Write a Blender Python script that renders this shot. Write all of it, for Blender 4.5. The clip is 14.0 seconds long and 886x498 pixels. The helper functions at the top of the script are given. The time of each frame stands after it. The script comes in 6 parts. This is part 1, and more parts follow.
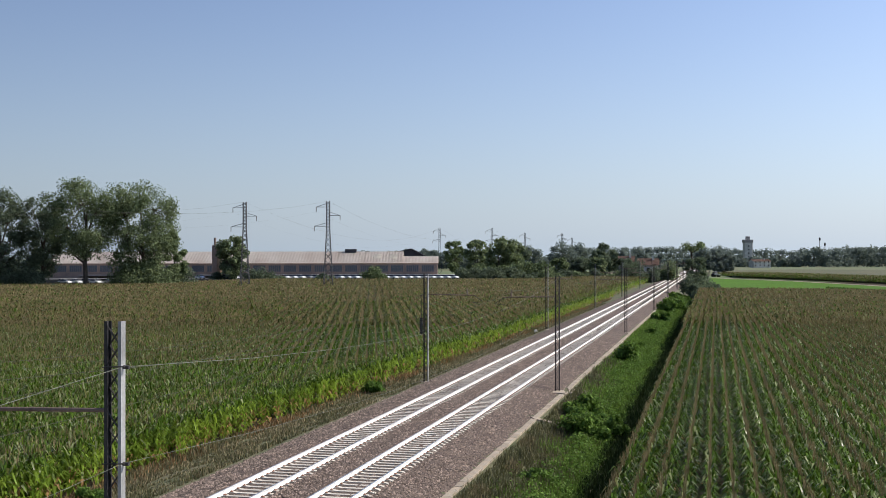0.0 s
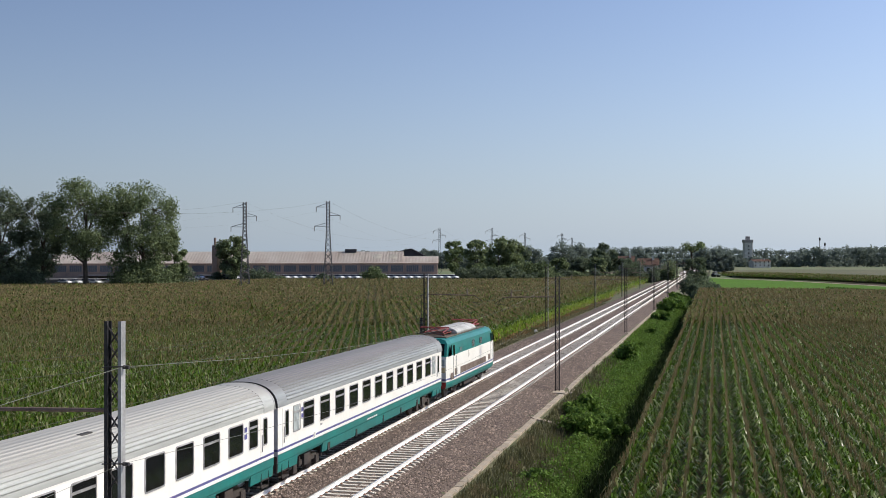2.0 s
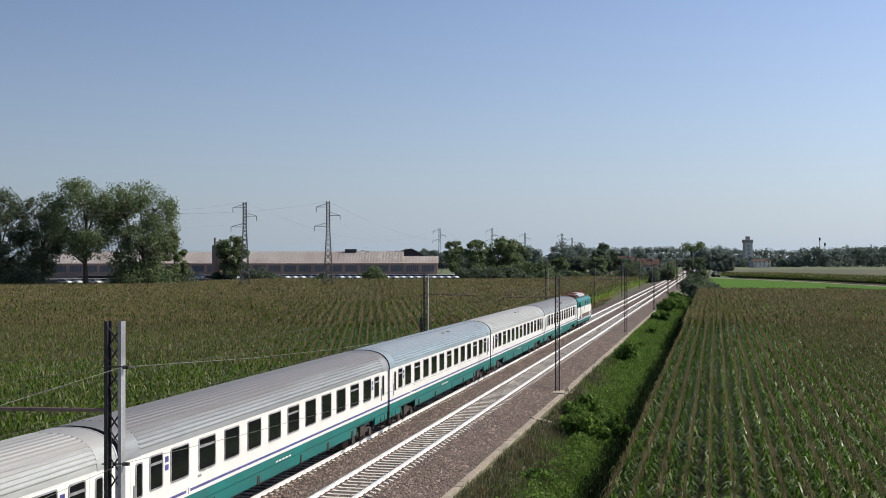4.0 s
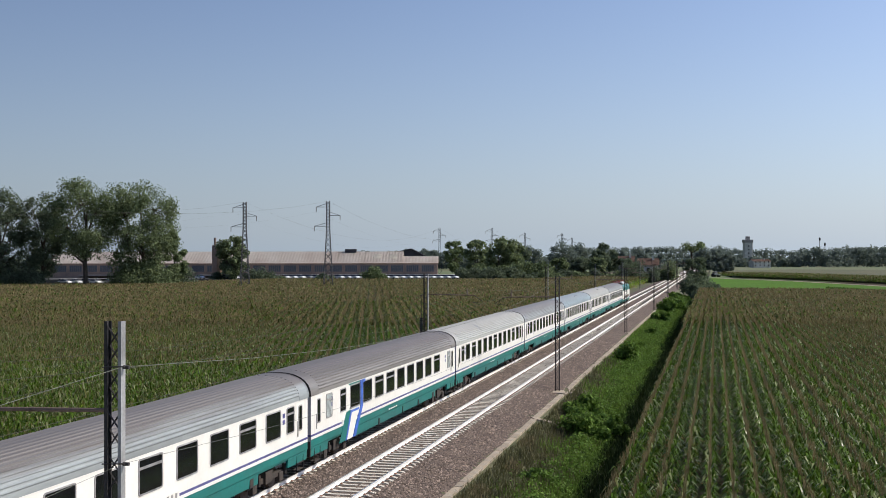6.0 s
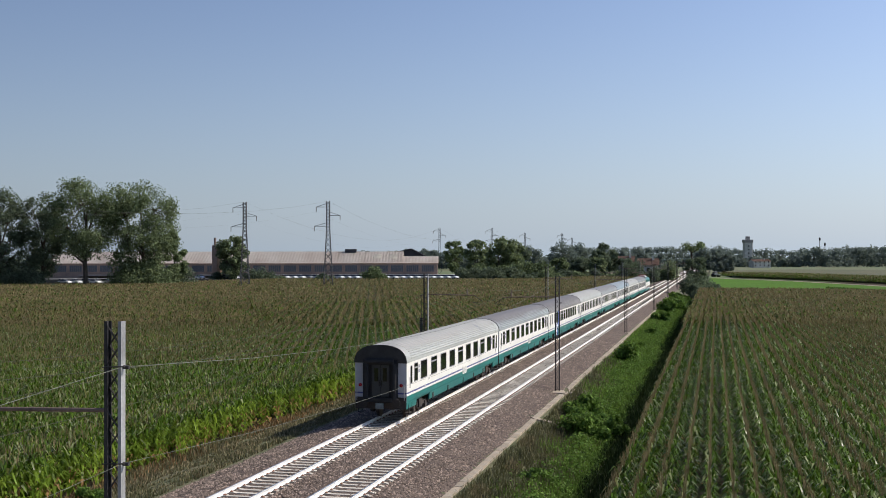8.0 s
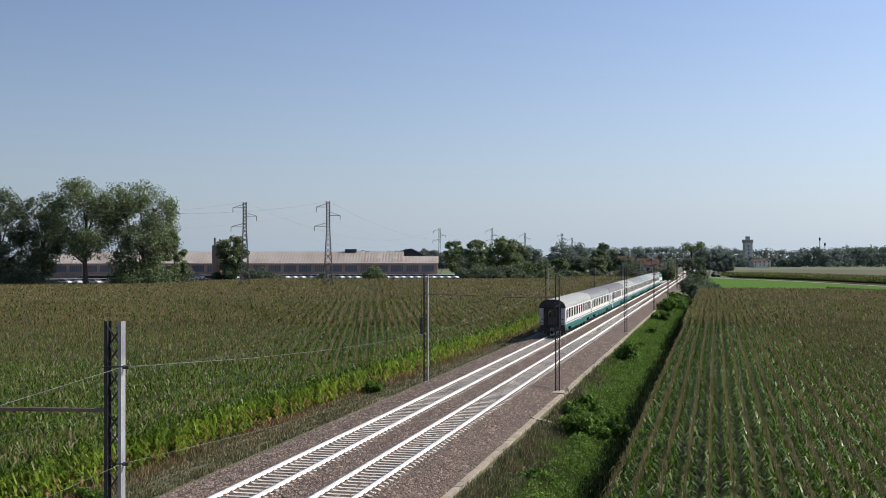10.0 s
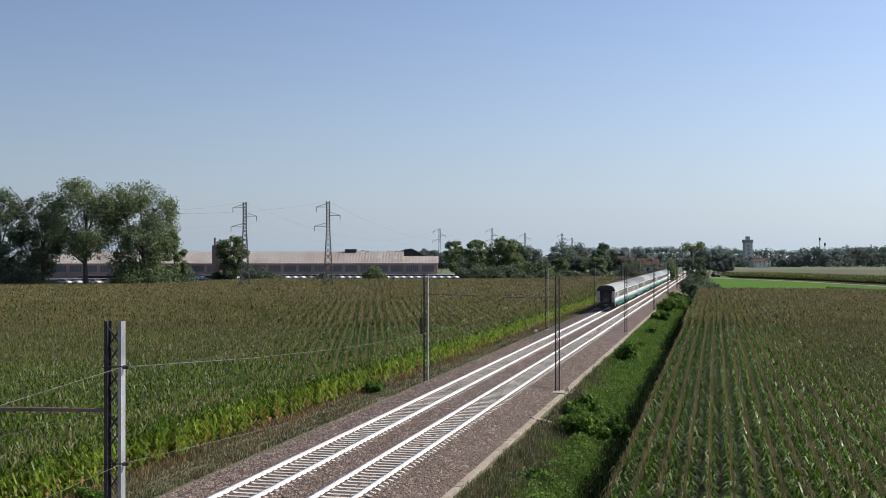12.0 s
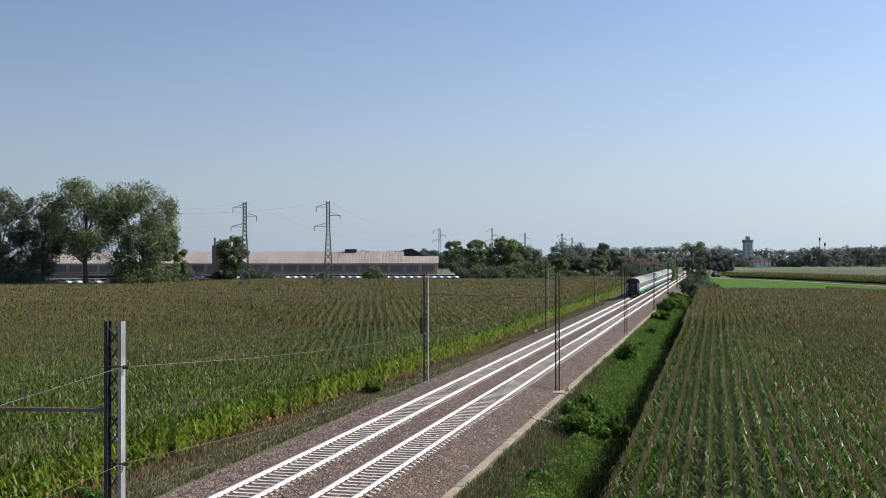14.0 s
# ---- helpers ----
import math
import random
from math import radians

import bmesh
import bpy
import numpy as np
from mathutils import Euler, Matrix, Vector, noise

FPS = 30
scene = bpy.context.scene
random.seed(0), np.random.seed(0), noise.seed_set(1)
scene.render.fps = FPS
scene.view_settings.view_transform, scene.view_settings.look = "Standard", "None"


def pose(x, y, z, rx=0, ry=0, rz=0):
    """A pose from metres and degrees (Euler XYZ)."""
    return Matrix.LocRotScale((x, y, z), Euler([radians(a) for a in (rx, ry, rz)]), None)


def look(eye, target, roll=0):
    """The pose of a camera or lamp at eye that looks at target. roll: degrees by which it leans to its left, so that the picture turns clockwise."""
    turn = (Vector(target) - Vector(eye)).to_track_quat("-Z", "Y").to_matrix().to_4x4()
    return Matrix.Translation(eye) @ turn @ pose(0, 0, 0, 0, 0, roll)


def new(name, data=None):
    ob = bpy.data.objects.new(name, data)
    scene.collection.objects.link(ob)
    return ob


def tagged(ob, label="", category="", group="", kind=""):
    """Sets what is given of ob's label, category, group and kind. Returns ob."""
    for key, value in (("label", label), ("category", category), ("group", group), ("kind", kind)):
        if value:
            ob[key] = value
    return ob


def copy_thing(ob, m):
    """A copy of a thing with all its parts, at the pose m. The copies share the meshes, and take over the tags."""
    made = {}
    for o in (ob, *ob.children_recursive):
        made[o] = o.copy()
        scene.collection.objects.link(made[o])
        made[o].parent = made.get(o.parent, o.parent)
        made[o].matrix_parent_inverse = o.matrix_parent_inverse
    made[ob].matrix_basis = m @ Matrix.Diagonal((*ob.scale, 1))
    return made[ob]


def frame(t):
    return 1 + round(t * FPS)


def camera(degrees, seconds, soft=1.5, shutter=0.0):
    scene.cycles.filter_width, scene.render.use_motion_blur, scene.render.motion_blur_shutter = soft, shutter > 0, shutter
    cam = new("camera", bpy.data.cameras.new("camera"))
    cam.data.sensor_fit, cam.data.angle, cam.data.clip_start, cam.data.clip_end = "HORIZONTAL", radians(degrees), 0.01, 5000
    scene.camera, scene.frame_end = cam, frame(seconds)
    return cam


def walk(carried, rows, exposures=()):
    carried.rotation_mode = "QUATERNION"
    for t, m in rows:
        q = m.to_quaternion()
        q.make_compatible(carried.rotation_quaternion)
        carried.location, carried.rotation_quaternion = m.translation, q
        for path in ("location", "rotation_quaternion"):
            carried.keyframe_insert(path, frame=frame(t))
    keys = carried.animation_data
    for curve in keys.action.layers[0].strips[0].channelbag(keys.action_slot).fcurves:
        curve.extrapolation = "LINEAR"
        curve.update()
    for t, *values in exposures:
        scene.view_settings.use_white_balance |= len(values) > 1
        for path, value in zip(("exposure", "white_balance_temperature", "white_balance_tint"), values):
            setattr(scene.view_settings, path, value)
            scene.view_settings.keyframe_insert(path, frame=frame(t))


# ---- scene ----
SECONDS = 14.0
cam = camera(42.2, SECONDS, soft=0.9)
EYE = (17.185, 0.0, 8.718)
TILT, TURN, LEAN = 90.375, 13.371, -0.047
still = pose(*EYE, TILT, 0, TURN) @ pose(0, 0, 0, 0, 0, LEAN)
walk(cam, [(0.0, still), (SECONDS, still)], exposures=[(0.0, 0.03), (0.6, 0.0), (1.5, -0.09), (3.0, -0.15), (6.5, -0.18), (7.5, -0.17), (10.5, -0.05), (SECONDS, -0.03)])

# ---- daylight ----
SUN_EL, SUN_AZ = 42.0, 67.0   # degrees; azimuth from the line's direction towards the right
world = bpy.data.worlds.new("sky")
scene.world = world
world.use_nodes = True
wn, wl = world.node_tree.nodes, world.node_tree.links
sky = wn.new("ShaderNodeTexSky")
sky.sky_type = "NISHITA"
sky.sun_disc = False
sky.sun_elevation, sky.sun_rotation = radians(SUN_EL), radians(SUN_AZ)
sky.air_density, sky.dust_density, sky.ozone_density = 1.0, 1.25, 1.4
haze = wn.new("ShaderNodeMix")          # a slightly cooler sky
haze.data_type, haze.blend_type = "RGBA", "MULTIPLY"
haze.inputs[0].default_value, haze.inputs[7].default_value = 1.0, (0.97, 1.0, 1.2, 1)
wl.new(sky.outputs[0], haze.inputs[6])
# summer haze, thickest at the horizon all round
place, split = wn.new("ShaderNodeTexCoord"), wn.new("ShaderNodeSeparateXYZ")
wl.new(place.outputs["Generated"], split.inputs[0])
above, thick, veil = wn.new("ShaderNodeMath"), wn.new("ShaderNodeMath"), wn.new("ShaderNodeMix")
above.operation, above.use_clamp, thick.operation = "SUBTRACT", True, "POWER"
above.inputs[0].default_value, thick.inputs[1].default_value = 1.0, 7.0
wl.new(split.outputs[2], above.inputs[1])
wl.new(above.outputs[0], thick.inputs[0])
share = wn.new("ShaderNodeMath")
share.operation = "MULTIPLY"
share.inputs[1].default_value = 0.7
wl.new(thick.outputs[0], share.inputs[0])
veil.data_type = "RGBA"
veil.inputs[7].default_value = (4.75, 5.85, 7.15, 1)
wl.new(share.outputs[0], veil.inputs[0])
wl.new(haze.outputs[2], veil.inputs[6])
# haze scatters more light on the sun's side of the sky
side, gain, glow = wn.new("ShaderNodeVectorMath"), wn.new("ShaderNodeMath"), wn.new("ShaderNodeVectorMath")
side.operation, gain.operation, glow.operation = "DOT_PRODUCT", "MULTIPLY_ADD", "SCALE"
side.inputs[1].default_value = (math.sin(radians(SUN_AZ)), math.cos(radians(SUN_AZ)), 0)
gain.inputs[1].default_value, gain.inputs[2].default_value = 0.5, 0.96
wl.new(place.outputs["Generated"], side.inputs[0])
wl.new(side.outputs["Value"], gain.inputs[0])
wl.new(gain.outputs[0], glow.inputs["Scale"])
wl.new(veil.outputs[2], glow.inputs[0])
wl.new(glow.outputs[0], wn["Background"].inputs[0])
wn["Background"].inputs[1].default_value = 0.11
sun_way = Vector((math.cos(radians(SUN_EL)) * math.sin(radians(SUN_AZ)),
                  math.cos(radians(SUN_EL)) * math.cos(radians(SUN_AZ)), math.sin(radians(SUN_EL))))
sun = new("sun", bpy.data.lights.new("sun", "SUN"))
sun.data.energy, sun.data.angle, sun.data.color = 5.0, radians(0.55), (1.0, 0.93, 0.8)
sun.matrix_world = look(sun_way * 300, (0, 0, 0))


# ---- materials ----
def material(name, colour, rough=0.7, metal=0.0, vary=0.25, scale=3.0, fine=40.0, bump=0.15, second=None,
             island=0.0, through_light=0.0, gloss=0.5, stretch=(1, 1, 1), bump_far=0.02, random_piece=0.0):
    """A procedural surface: broad stains and fine grain of one or two colours, with fine relief."""
    m = bpy.data.materials.new(name)
    m.use_nodes = True
    n, l = m.node_tree.nodes, m.node_tree.links
    b = n["Principled BSDF"]
    b.inputs["Roughness"].default_value, b.inputs["Metallic"].default_value = rough, metal
    b.inputs["Specular IOR Level"].default_value = gloss
    co = n.new("ShaderNodeTexCoord")
    mp = n.new("ShaderNodeMapping")
    mp.inputs["Scale"].default_value = stretch
    l.new(co.outputs["Object"], mp.inputs[0])
    big, small = n.new("ShaderNodeTexNoise"), n.new("ShaderNodeTexNoise")
    big.inputs["Scale"].default_value, small.inputs["Scale"].default_value = scale, fine
    big.inputs["Detail"].default_value, small.inputs["Detail"].default_value = 4, 3
    for t in (big, small):
        l.new(mp.outputs[0], t.inputs["Vector"])
    second = second or tuple(c * 0.6 for c in colour)
    ramp = n.new("ShaderNodeMapRange")
    ramp.inputs["From Min"].default_value, ramp.inputs["From Max"].default_value = 0.35, 0.68
    l.new(big.outputs[0], ramp.inputs[0])
    mix = n.new("ShaderNodeMix")
    mix.data_type = "RGBA"
    mix.inputs[6].default_value, mix.inputs[7].default_value = (*colour, 1), (*second, 1)
    l.new(ramp.outputs[0], mix.inputs[0])
    hsv = n.new("ShaderNodeHueSaturation")
    l.new(mix.outputs[2], hsv.inputs["Color"])
    grain = n.new("ShaderNodeMapRange")
    grain.inputs["From Min"].default_value, grain.inputs["From Max"].default_value = 0.25, 0.75
    grain.inputs["To Min"].default_value, grain.inputs["To Max"].default_value = 1 - vary, 1 + vary
    l.new(small.outputs[0], grain.inputs[0])
    value = grain.outputs[0]
    if island or random_piece:
        src = n.new("ShaderNodeNewGeometry").outputs["Random Per Island"] if island else n.new("ShaderNodeObjectInfo").outputs["Random"]
        amount = island or random_piece
        each = n.new("ShaderNodeMapRange")
        each.inputs["To Min"].default_value, each.inputs["To Max"].default_value = 1 - amount, 1 + amount
        l.new(src, each.inputs[0])
        mul = n.new("ShaderNodeMath")
        mul.operation = "MULTIPLY"
        l.new(value, mul.inputs[0])
        l.new(each.outputs[0], mul.inputs[1])
        value = mul.outputs[0]
    l.new(value, hsv.inputs["Value"])
    l.new(hsv.outputs[0], b.inputs["Base Color"])
    if bump:
        bm_ = n.new("ShaderNodeBump")
        bm_.inputs["Strength"].default_value, bm_.inputs["Distance"].default_value = bump, bump_far
        l.new(small.outputs[0], bm_.inputs["Height"])
        l.new(bm_.outputs[0], b.inputs["Normal"])
    if through_light:
        tr, mx = n.new("ShaderNodeBsdfTranslucent"), n.new("ShaderNodeMixShader")
        l.new(hsv.outputs[0], tr.inputs[0])
        mx.inputs[0].default_value = through_light
        l.new(b.outputs[0], mx.inputs[1])
        l.new(tr.outputs[0], mx.inputs[2])
        l.new(mx.outputs[0], n["Material Output"].inputs[0])
    return m


M_SOIL = material("soil", (0.1, 0.075, 0.048), 0.95, scale=0.12, fine=6, second=(0.07, 0.055, 0.035), bump=0.5, bump_far=0.1)
M_VERGE = material("verge_earth", (0.13, 0.12, 0.065), 0.95, scale=0.35, fine=9, second=(0.07, 0.085, 0.035), bump=0.5, bump_far=0.1)
M_MEADOW = material("meadow", (0.1, 0.14, 0.05), 0.9, scale=0.01, fine=0.8, second=(0.13, 0.12, 0.06), bump=0.4, bump_far=0.1)
M_BALLAST = material("ballast_gravel", (0.125, 0.09, 0.07), 0.9, scale=0.5, fine=14, second=(0.09, 0.062, 0.048), vary=0.8, bump=1.0, bump_far=0.06)
M_STONE = material("ballast_stone", (0.25, 0.19, 0.155), 0.85, scale=2, fine=30, vary=0.2, island=0.75, bump=0.3)
M_SLEEPER = material("sleeper_concrete", (0.62, 0.58, 0.5), 0.85, scale=1.5, fine=30, second=(0.47, 0.43, 0.37), random_piece=0.15)
M_RAIL_PAINT = material("whitewashed_steel", (0.8, 0.79, 0.76), 0.6, scale=0.6, fine=12, second=(0.7, 0.68, 0.64), vary=0.08)
M_RAIL_HEAD = material("polished_rail_steel", (0.75, 0.74, 0.71), 0.38, 1.0, vary=0.06, bump=0.03)
M_RUST = material("rusty_fastening", (0.3, 0.13, 0.08), 0.85, scale=4, fine=30)
M_CONCRETE = material("weathered_concrete", (0.37, 0.3, 0.22), 0.9, scale=0.8, fine=14, second=(0.32, 0.28, 0.22), random_piece=0.15)
M_STEEL_LIT = material("galvanised_steel_lit", (0.42, 0.42, 0.42), 0.6, 0.35, scale=1.2, fine=18, vary=0.15)
M_STEEL_DARK = material("dark_weathered_shaded_steel", (0.06, 0.055, 0.055), 0.7, 0.2, scale=1.2, fine=18)
M_WIRE = material("oxidised_copper_wire", (0.075, 0.075, 0.055), 0.85, 0.0, bump=0)
M_INSULATOR = material("brown_porcelain", (0.14, 0.09, 0.06), 0.3, vary=0.1, bump=0)


# ---- mesh helpers ----
def mesh_of(bm, mats, smooth=False, name="mesh"):
    me = bpy.data.meshes.new(name)
    bm.normal_update()
    bm.to_mesh(me)
    bm.free()
    for m in mats if isinstance(mats, (list, tuple)) else [mats]:
        me.materials.append(m)
    if smooth:
        for p in me.polygons:
            p.use_smooth = True
    return me


def part(name, bm, mats, parent, label="", smooth=False, m=None):
    """Links a bmesh (or a ready mesh) as one mesh object under a thing or a part."""
    ob = new(name, bm if isinstance(bm, bpy.types.Mesh) else mesh_of(bm, mats, smooth, name))
    ob.parent = parent
    if m is not None:
        ob.matrix_basis = m
    if label:
        ob["label"] = label
    return ob


def thing(name, label, category, group="", kind="", at=None):
    ob = tagged(new(name), label, category, group, kind)
    if at is not None:
        ob.matrix_basis = at
    return ob


def box(bm, x0, x1, y0, y1, z0, z1, bevel=0.0, mat=0):
    c = Matrix.LocRotScale(((x0 + x1) / 2, (y0 + y1) / 2, (z0 + z1) / 2), None, (abs(x1 - x0), abs(y1 - y0), abs(z1 - z0)))
    v = bmesh.ops.create_cube(bm, size=1, matrix=c)["verts"]
    faces = {f for w in v for f in w.link_faces}
    for f in faces:
        f.material_index = mat
    if bevel:
        bmesh.ops.bevel(bm, geom=list({e for w in v for e in w.link_edges}), offset=bevel, segments=2, affect="EDGES", profile=0.5)
    return bm


def bar(bm, a, b, r, sides=6, r2=None, mat=0):
    """A round bar from a to b."""
    a, b = Vector(a), Vector(b)
    d = b - a
    m = Matrix.Translation((a + b) / 2) @ d.to_track_quat("Z", "Y").to_matrix().to_4x4()
    v = bmesh.ops.create_cone(bm, cap_ends=True, segments=sides, radius1=r, radius2=r if r2 is None else r2, depth=d.length, matrix=m)["verts"]
    for f in {f for w in v for f in w.link_faces}:
        f.material_index = mat
    return bm


def prism(bm, outline, y0, y1, mat=0):
    """Extrudes a closed outline of (x, z) along y."""
    a = [bm.verts.new((x, y0, z)) for x, z in outline]
    b = [bm.verts.new((x, y1, z)) for x, z in outline]
    n = len(outline)
    fs = [bm.faces.new((a[i], a[(i + 1) % n], b[(i + 1) % n], b[i])) for i in range(n)]
    fs += [bm.faces.new(a[::-1]), bm.faces.new(b)]
    for f in fs:
        f.material_index = mat
    bmesh.ops.recalc_face_normals(bm, faces=fs)
    return bm


def fast_mesh(name, verts, faces, mats, index=None, smooth=False):
    """A mesh from numpy arrays: verts (n, 3), faces (m, 3 or 4)."""
    me = bpy.data.meshes.new(name)
    verts, faces = np.asarray(verts, np.float32), np.asarray(faces, np.int32)
    k = faces.shape[1]
    me.vertices.add(len(verts))
    me.vertices.foreach_set("co", verts.ravel())
    me.loops.add(faces.size)
    me.loops.foreach_set("vertex_index", faces.ravel())
    me.polygons.add(len(faces))
    me.polygons.foreach_set("loop_start", np.arange(0, faces.size, k, dtype=np.int32))
    for m in mats:
        me.materials.append(m)
    if index is not None:
        me.polygons.foreach_set("material_index", np.asarray(index, np.int32))
    me.update(calc_edges=True)
    if smooth:
        me.polygons.foreach_set("use_smooth", np.ones(len(faces), bool))
    return me


rng = np.random.default_rng(7)

# ---- ground: one sheet, with the railway's cutting profile, out to the horizon ----
FIELD_Z = -1.2


def profile(x):
    xs = [-9.0, -7.6, -5.6, -4.2, 6.4, 7.3, 8.6, 10.6, 11.7, 12.5, 13.3, 14.0]
    zs = [FIELD_Z, -1.05, -0.85, -0.62, -0.62, -0.75, -1.2, -1.65, -2.0, -2.05, -1.35, FIELD_Z]
    return np.interp(x, xs, zs)


def ground():
    gx = np.concatenate([[-5000, -2500, -1200, -600, -300, -200, -120, -60, -30, -16], np.arange(-10, 15.01, 0.35), [18, 24, 40, 70, 120, 200, 400, 800, 1600, 3000, 5000]])
    gy = np.concatenate([[-5000, -2000, -800, -300, -100, -30], np.arange(0, 240, 1.6), np.arange(240, 620, 10), [700, 900, 1200, 1600, 2200, 3000, 4000, 5000]])
    X, Y = np.meshgrid(gx, gy)
    Z = profile(X)
    wob = rng.normal(0, 1, X.shape)
    slope = ((X > 7.2) & (X < 13.5)) | ((X < -4.4) & (X > -9))
    Z = Z + wob * 0.05 * slope
    nx, ny = len(gx), len(gy)
    i = (np.arange(ny - 1)[:, None] * nx + np.arange(nx - 1)[None, :]).ravel()
    faces = np.stack([i, i + 1, i + 1 + nx, i + nx], 1)
    cx, cy = X.ravel()[faces].mean(1), Y.ravel()[faces].mean(1)
    idx = np.where((cx > -7.8) & (cx < 13.6), 1, np.where((cy > 460) | (cx < -200) | (cx > 130) | (cy < -20), 2, 0))
    ob = new("ground", fast_mesh("ground", np.stack([X.ravel(), Y.ravel(), Z.ravel()], 1), faces, [M_SOIL, M_VERGE, M_MEADOW], idx, True))
    return tagged(ob, "bare brown soil and weedy verges of flat farmland", "ground", kind="structure")


ground()


def trackbed():
    """The ballast bed under both tracks, uneven on its shoulders."""
    xs = np.concatenate([[-4.1, -3.6, -3.0, -2.4, -1.9], np.arange(-1.6, 5.3, 0.125), [5.6, 6.0, 6.4, 6.78]])
    ys = np.concatenate([np.arange(-40, 30, 4), np.arange(30, 130, 0.4), np.arange(130, 900, 5)])
    X, Y = np.meshgrid(xs, ys)
    Z = np.interp(X, [-4.1, -3.4, -2.0, -1.2, -0.95, 0.95, 1.2, 1.78, 2.35, 2.6, 4.5, 4.62, 5.5, 6.78], [-0.72, -0.5, -0.2, -0.15, -0.205, -0.205, -0.15, -0.2, -0.15, -0.205, -0.205, -0.22, -0.32, -0.68])
    Z = Z + rng.normal(0, 0.022, X.shape)
    nx, ny = len(xs), len(ys)
    i = (np.arange(ny - 1)[:, None] * nx + np.arange(nx - 1)[None, :]).ravel()
    ob = new("trackbed", fast_mesh("trackbed", np.stack([X.ravel(), Y.ravel(), Z.ravel()], 1), np.stack([i, i + 1, i + 1 + nx, i + nx], 1), [M_BALLAST], None, True))
    tagged(ob, "raised bed of reddish grey crushed-stone ballast", "trackbed", kind="structure")


trackbed()

GAUGE, SPACING = 0.753, 3.555
TRACKS = (0.0, SPACING)


def sleeper_mesh():
    bm = bmesh.new()
    prism(bm, [(-1.12, -0.33), (1.12, -0.33), (1.12, -0.19), (0.98, -0.155), (0.55, -0.155), (0.4, -0.175), (-0.4, -0.175), (-0.55, -0.155), (-0.98, -0.155), (-1.12, -0.19)], -0.105, 0.105)
    return mesh_of(bm, M_SLEEPER, name="sleeper")


RAIL_HALF = [(0, 0), (0.032, 0), (0.036, -0.012), (0.034, -0.04), (0.01, -0.052), (0.01, -0.13), (0.075, -0.152), (0.075, -0.165)]


def rail_mesh():
    """Flat-bottomed rail, whitewashed on web and foot, with a polished head."""
    bm = bmesh.new()
    outline = RAIL_HALF + [(-x, z) for x, z in RAIL_HALF[::-1] if x]
    prism(bm, outline, -40, 900)
    for f in bm.faces:
        f.material_index = 1 if f.normal.z > 0.9 and f.calc_center_median().z > -0.005 else 0
    return mesh_of(bm, [M_RAIL_PAINT, M_RAIL_HEAD], name="rail")


def fastening_mesh():
    bm = bmesh.new()
    for s in (-1, 1):
        box(bm, s * 0.08, s * 0.17, -0.06, 0.06, -0.16, -0.13, 0.0)
        bar(bm, (s * 0.12, 0, -0.15), (s * 0.12, 0, -0.105), 0.022, 6)
    return mesh_of(bm, M_RUST, name="fastening")


S_MESH, R_MESH, F_MESH = sleeper_mesh(), rail_mesh(), fastening_mesh()


def track(x):
    t = thing("railway_track", "straight railway track with whitewashed rails on pale concrete sleepers", "railway track", "tracks of the line", "structure", pose(x, 0, 0))
    for s in (-1, 1):
        part("rail", R_MESH, None, t, "whitewashed steel rail", m=pose(s * GAUGE, 0, 0))
    for i in range(300):
        s = part("sleeper", S_MESH, None, t, m=pose(0, 32 + 0.6 * i, 0, 0, 0, random.uniform(-0.4, 0.4)))
    # the sleepers beyond, and all fastenings, joined
    src = np.array([v.co for v in S_MESH.vertices])
    tri = []
    for p in S_MESH.polygons:
        vs = list(p.vertices)
        tri += [(vs[0], vs[j], vs[j + 1]) for j in range(1, len(vs) - 1)]
    tri = np.array(tri)
    ys = np.concatenate([np.arange(-30, 32, 0.6), np.arange(212, 560, 0.6)])
    V = (src[None] + np.stack([0 * ys, ys, 0 * ys], 1)[:, None]).reshape(-1, 3)
    F = (tri[None] + (np.arange(len(ys)) * len(src))[:, None, None]).reshape(-1, 3)
    o = part("sleepers_beyond", fast_mesh("sleepers_beyond", V, F, [M_SLEEPER]), None, t)
    o["kind"] = "stuff"
    src = np.array([v.co for v in F_MESH.vertices])
    tri = []
    for p in F_MESH.polygons:
        vs = list(p.vertices)
        tri += [(vs[0], vs[j], vs[j + 1]) for j in range(1, len(vs) - 1)]
    tri = np.array(tri)
    ys = 32 + 0.6 * np.arange(150)
    at = np.array([(s * GAUGE, y, 0) for y in ys for s in (-1, 1)])
    V = (src[None] + at[:, None]).reshape(-1, 3)
    F = (tri[None] + (np.arange(len(at)) * len(src))[:, None, None]).reshape(-1, 3)
    o = part("fastenings", fast_mesh("fastenings", V, F, [M_RUST]), None, t, "rusty rail clips")
    o["kind"] = "stuff"


for x in TRACKS:
    track(x)


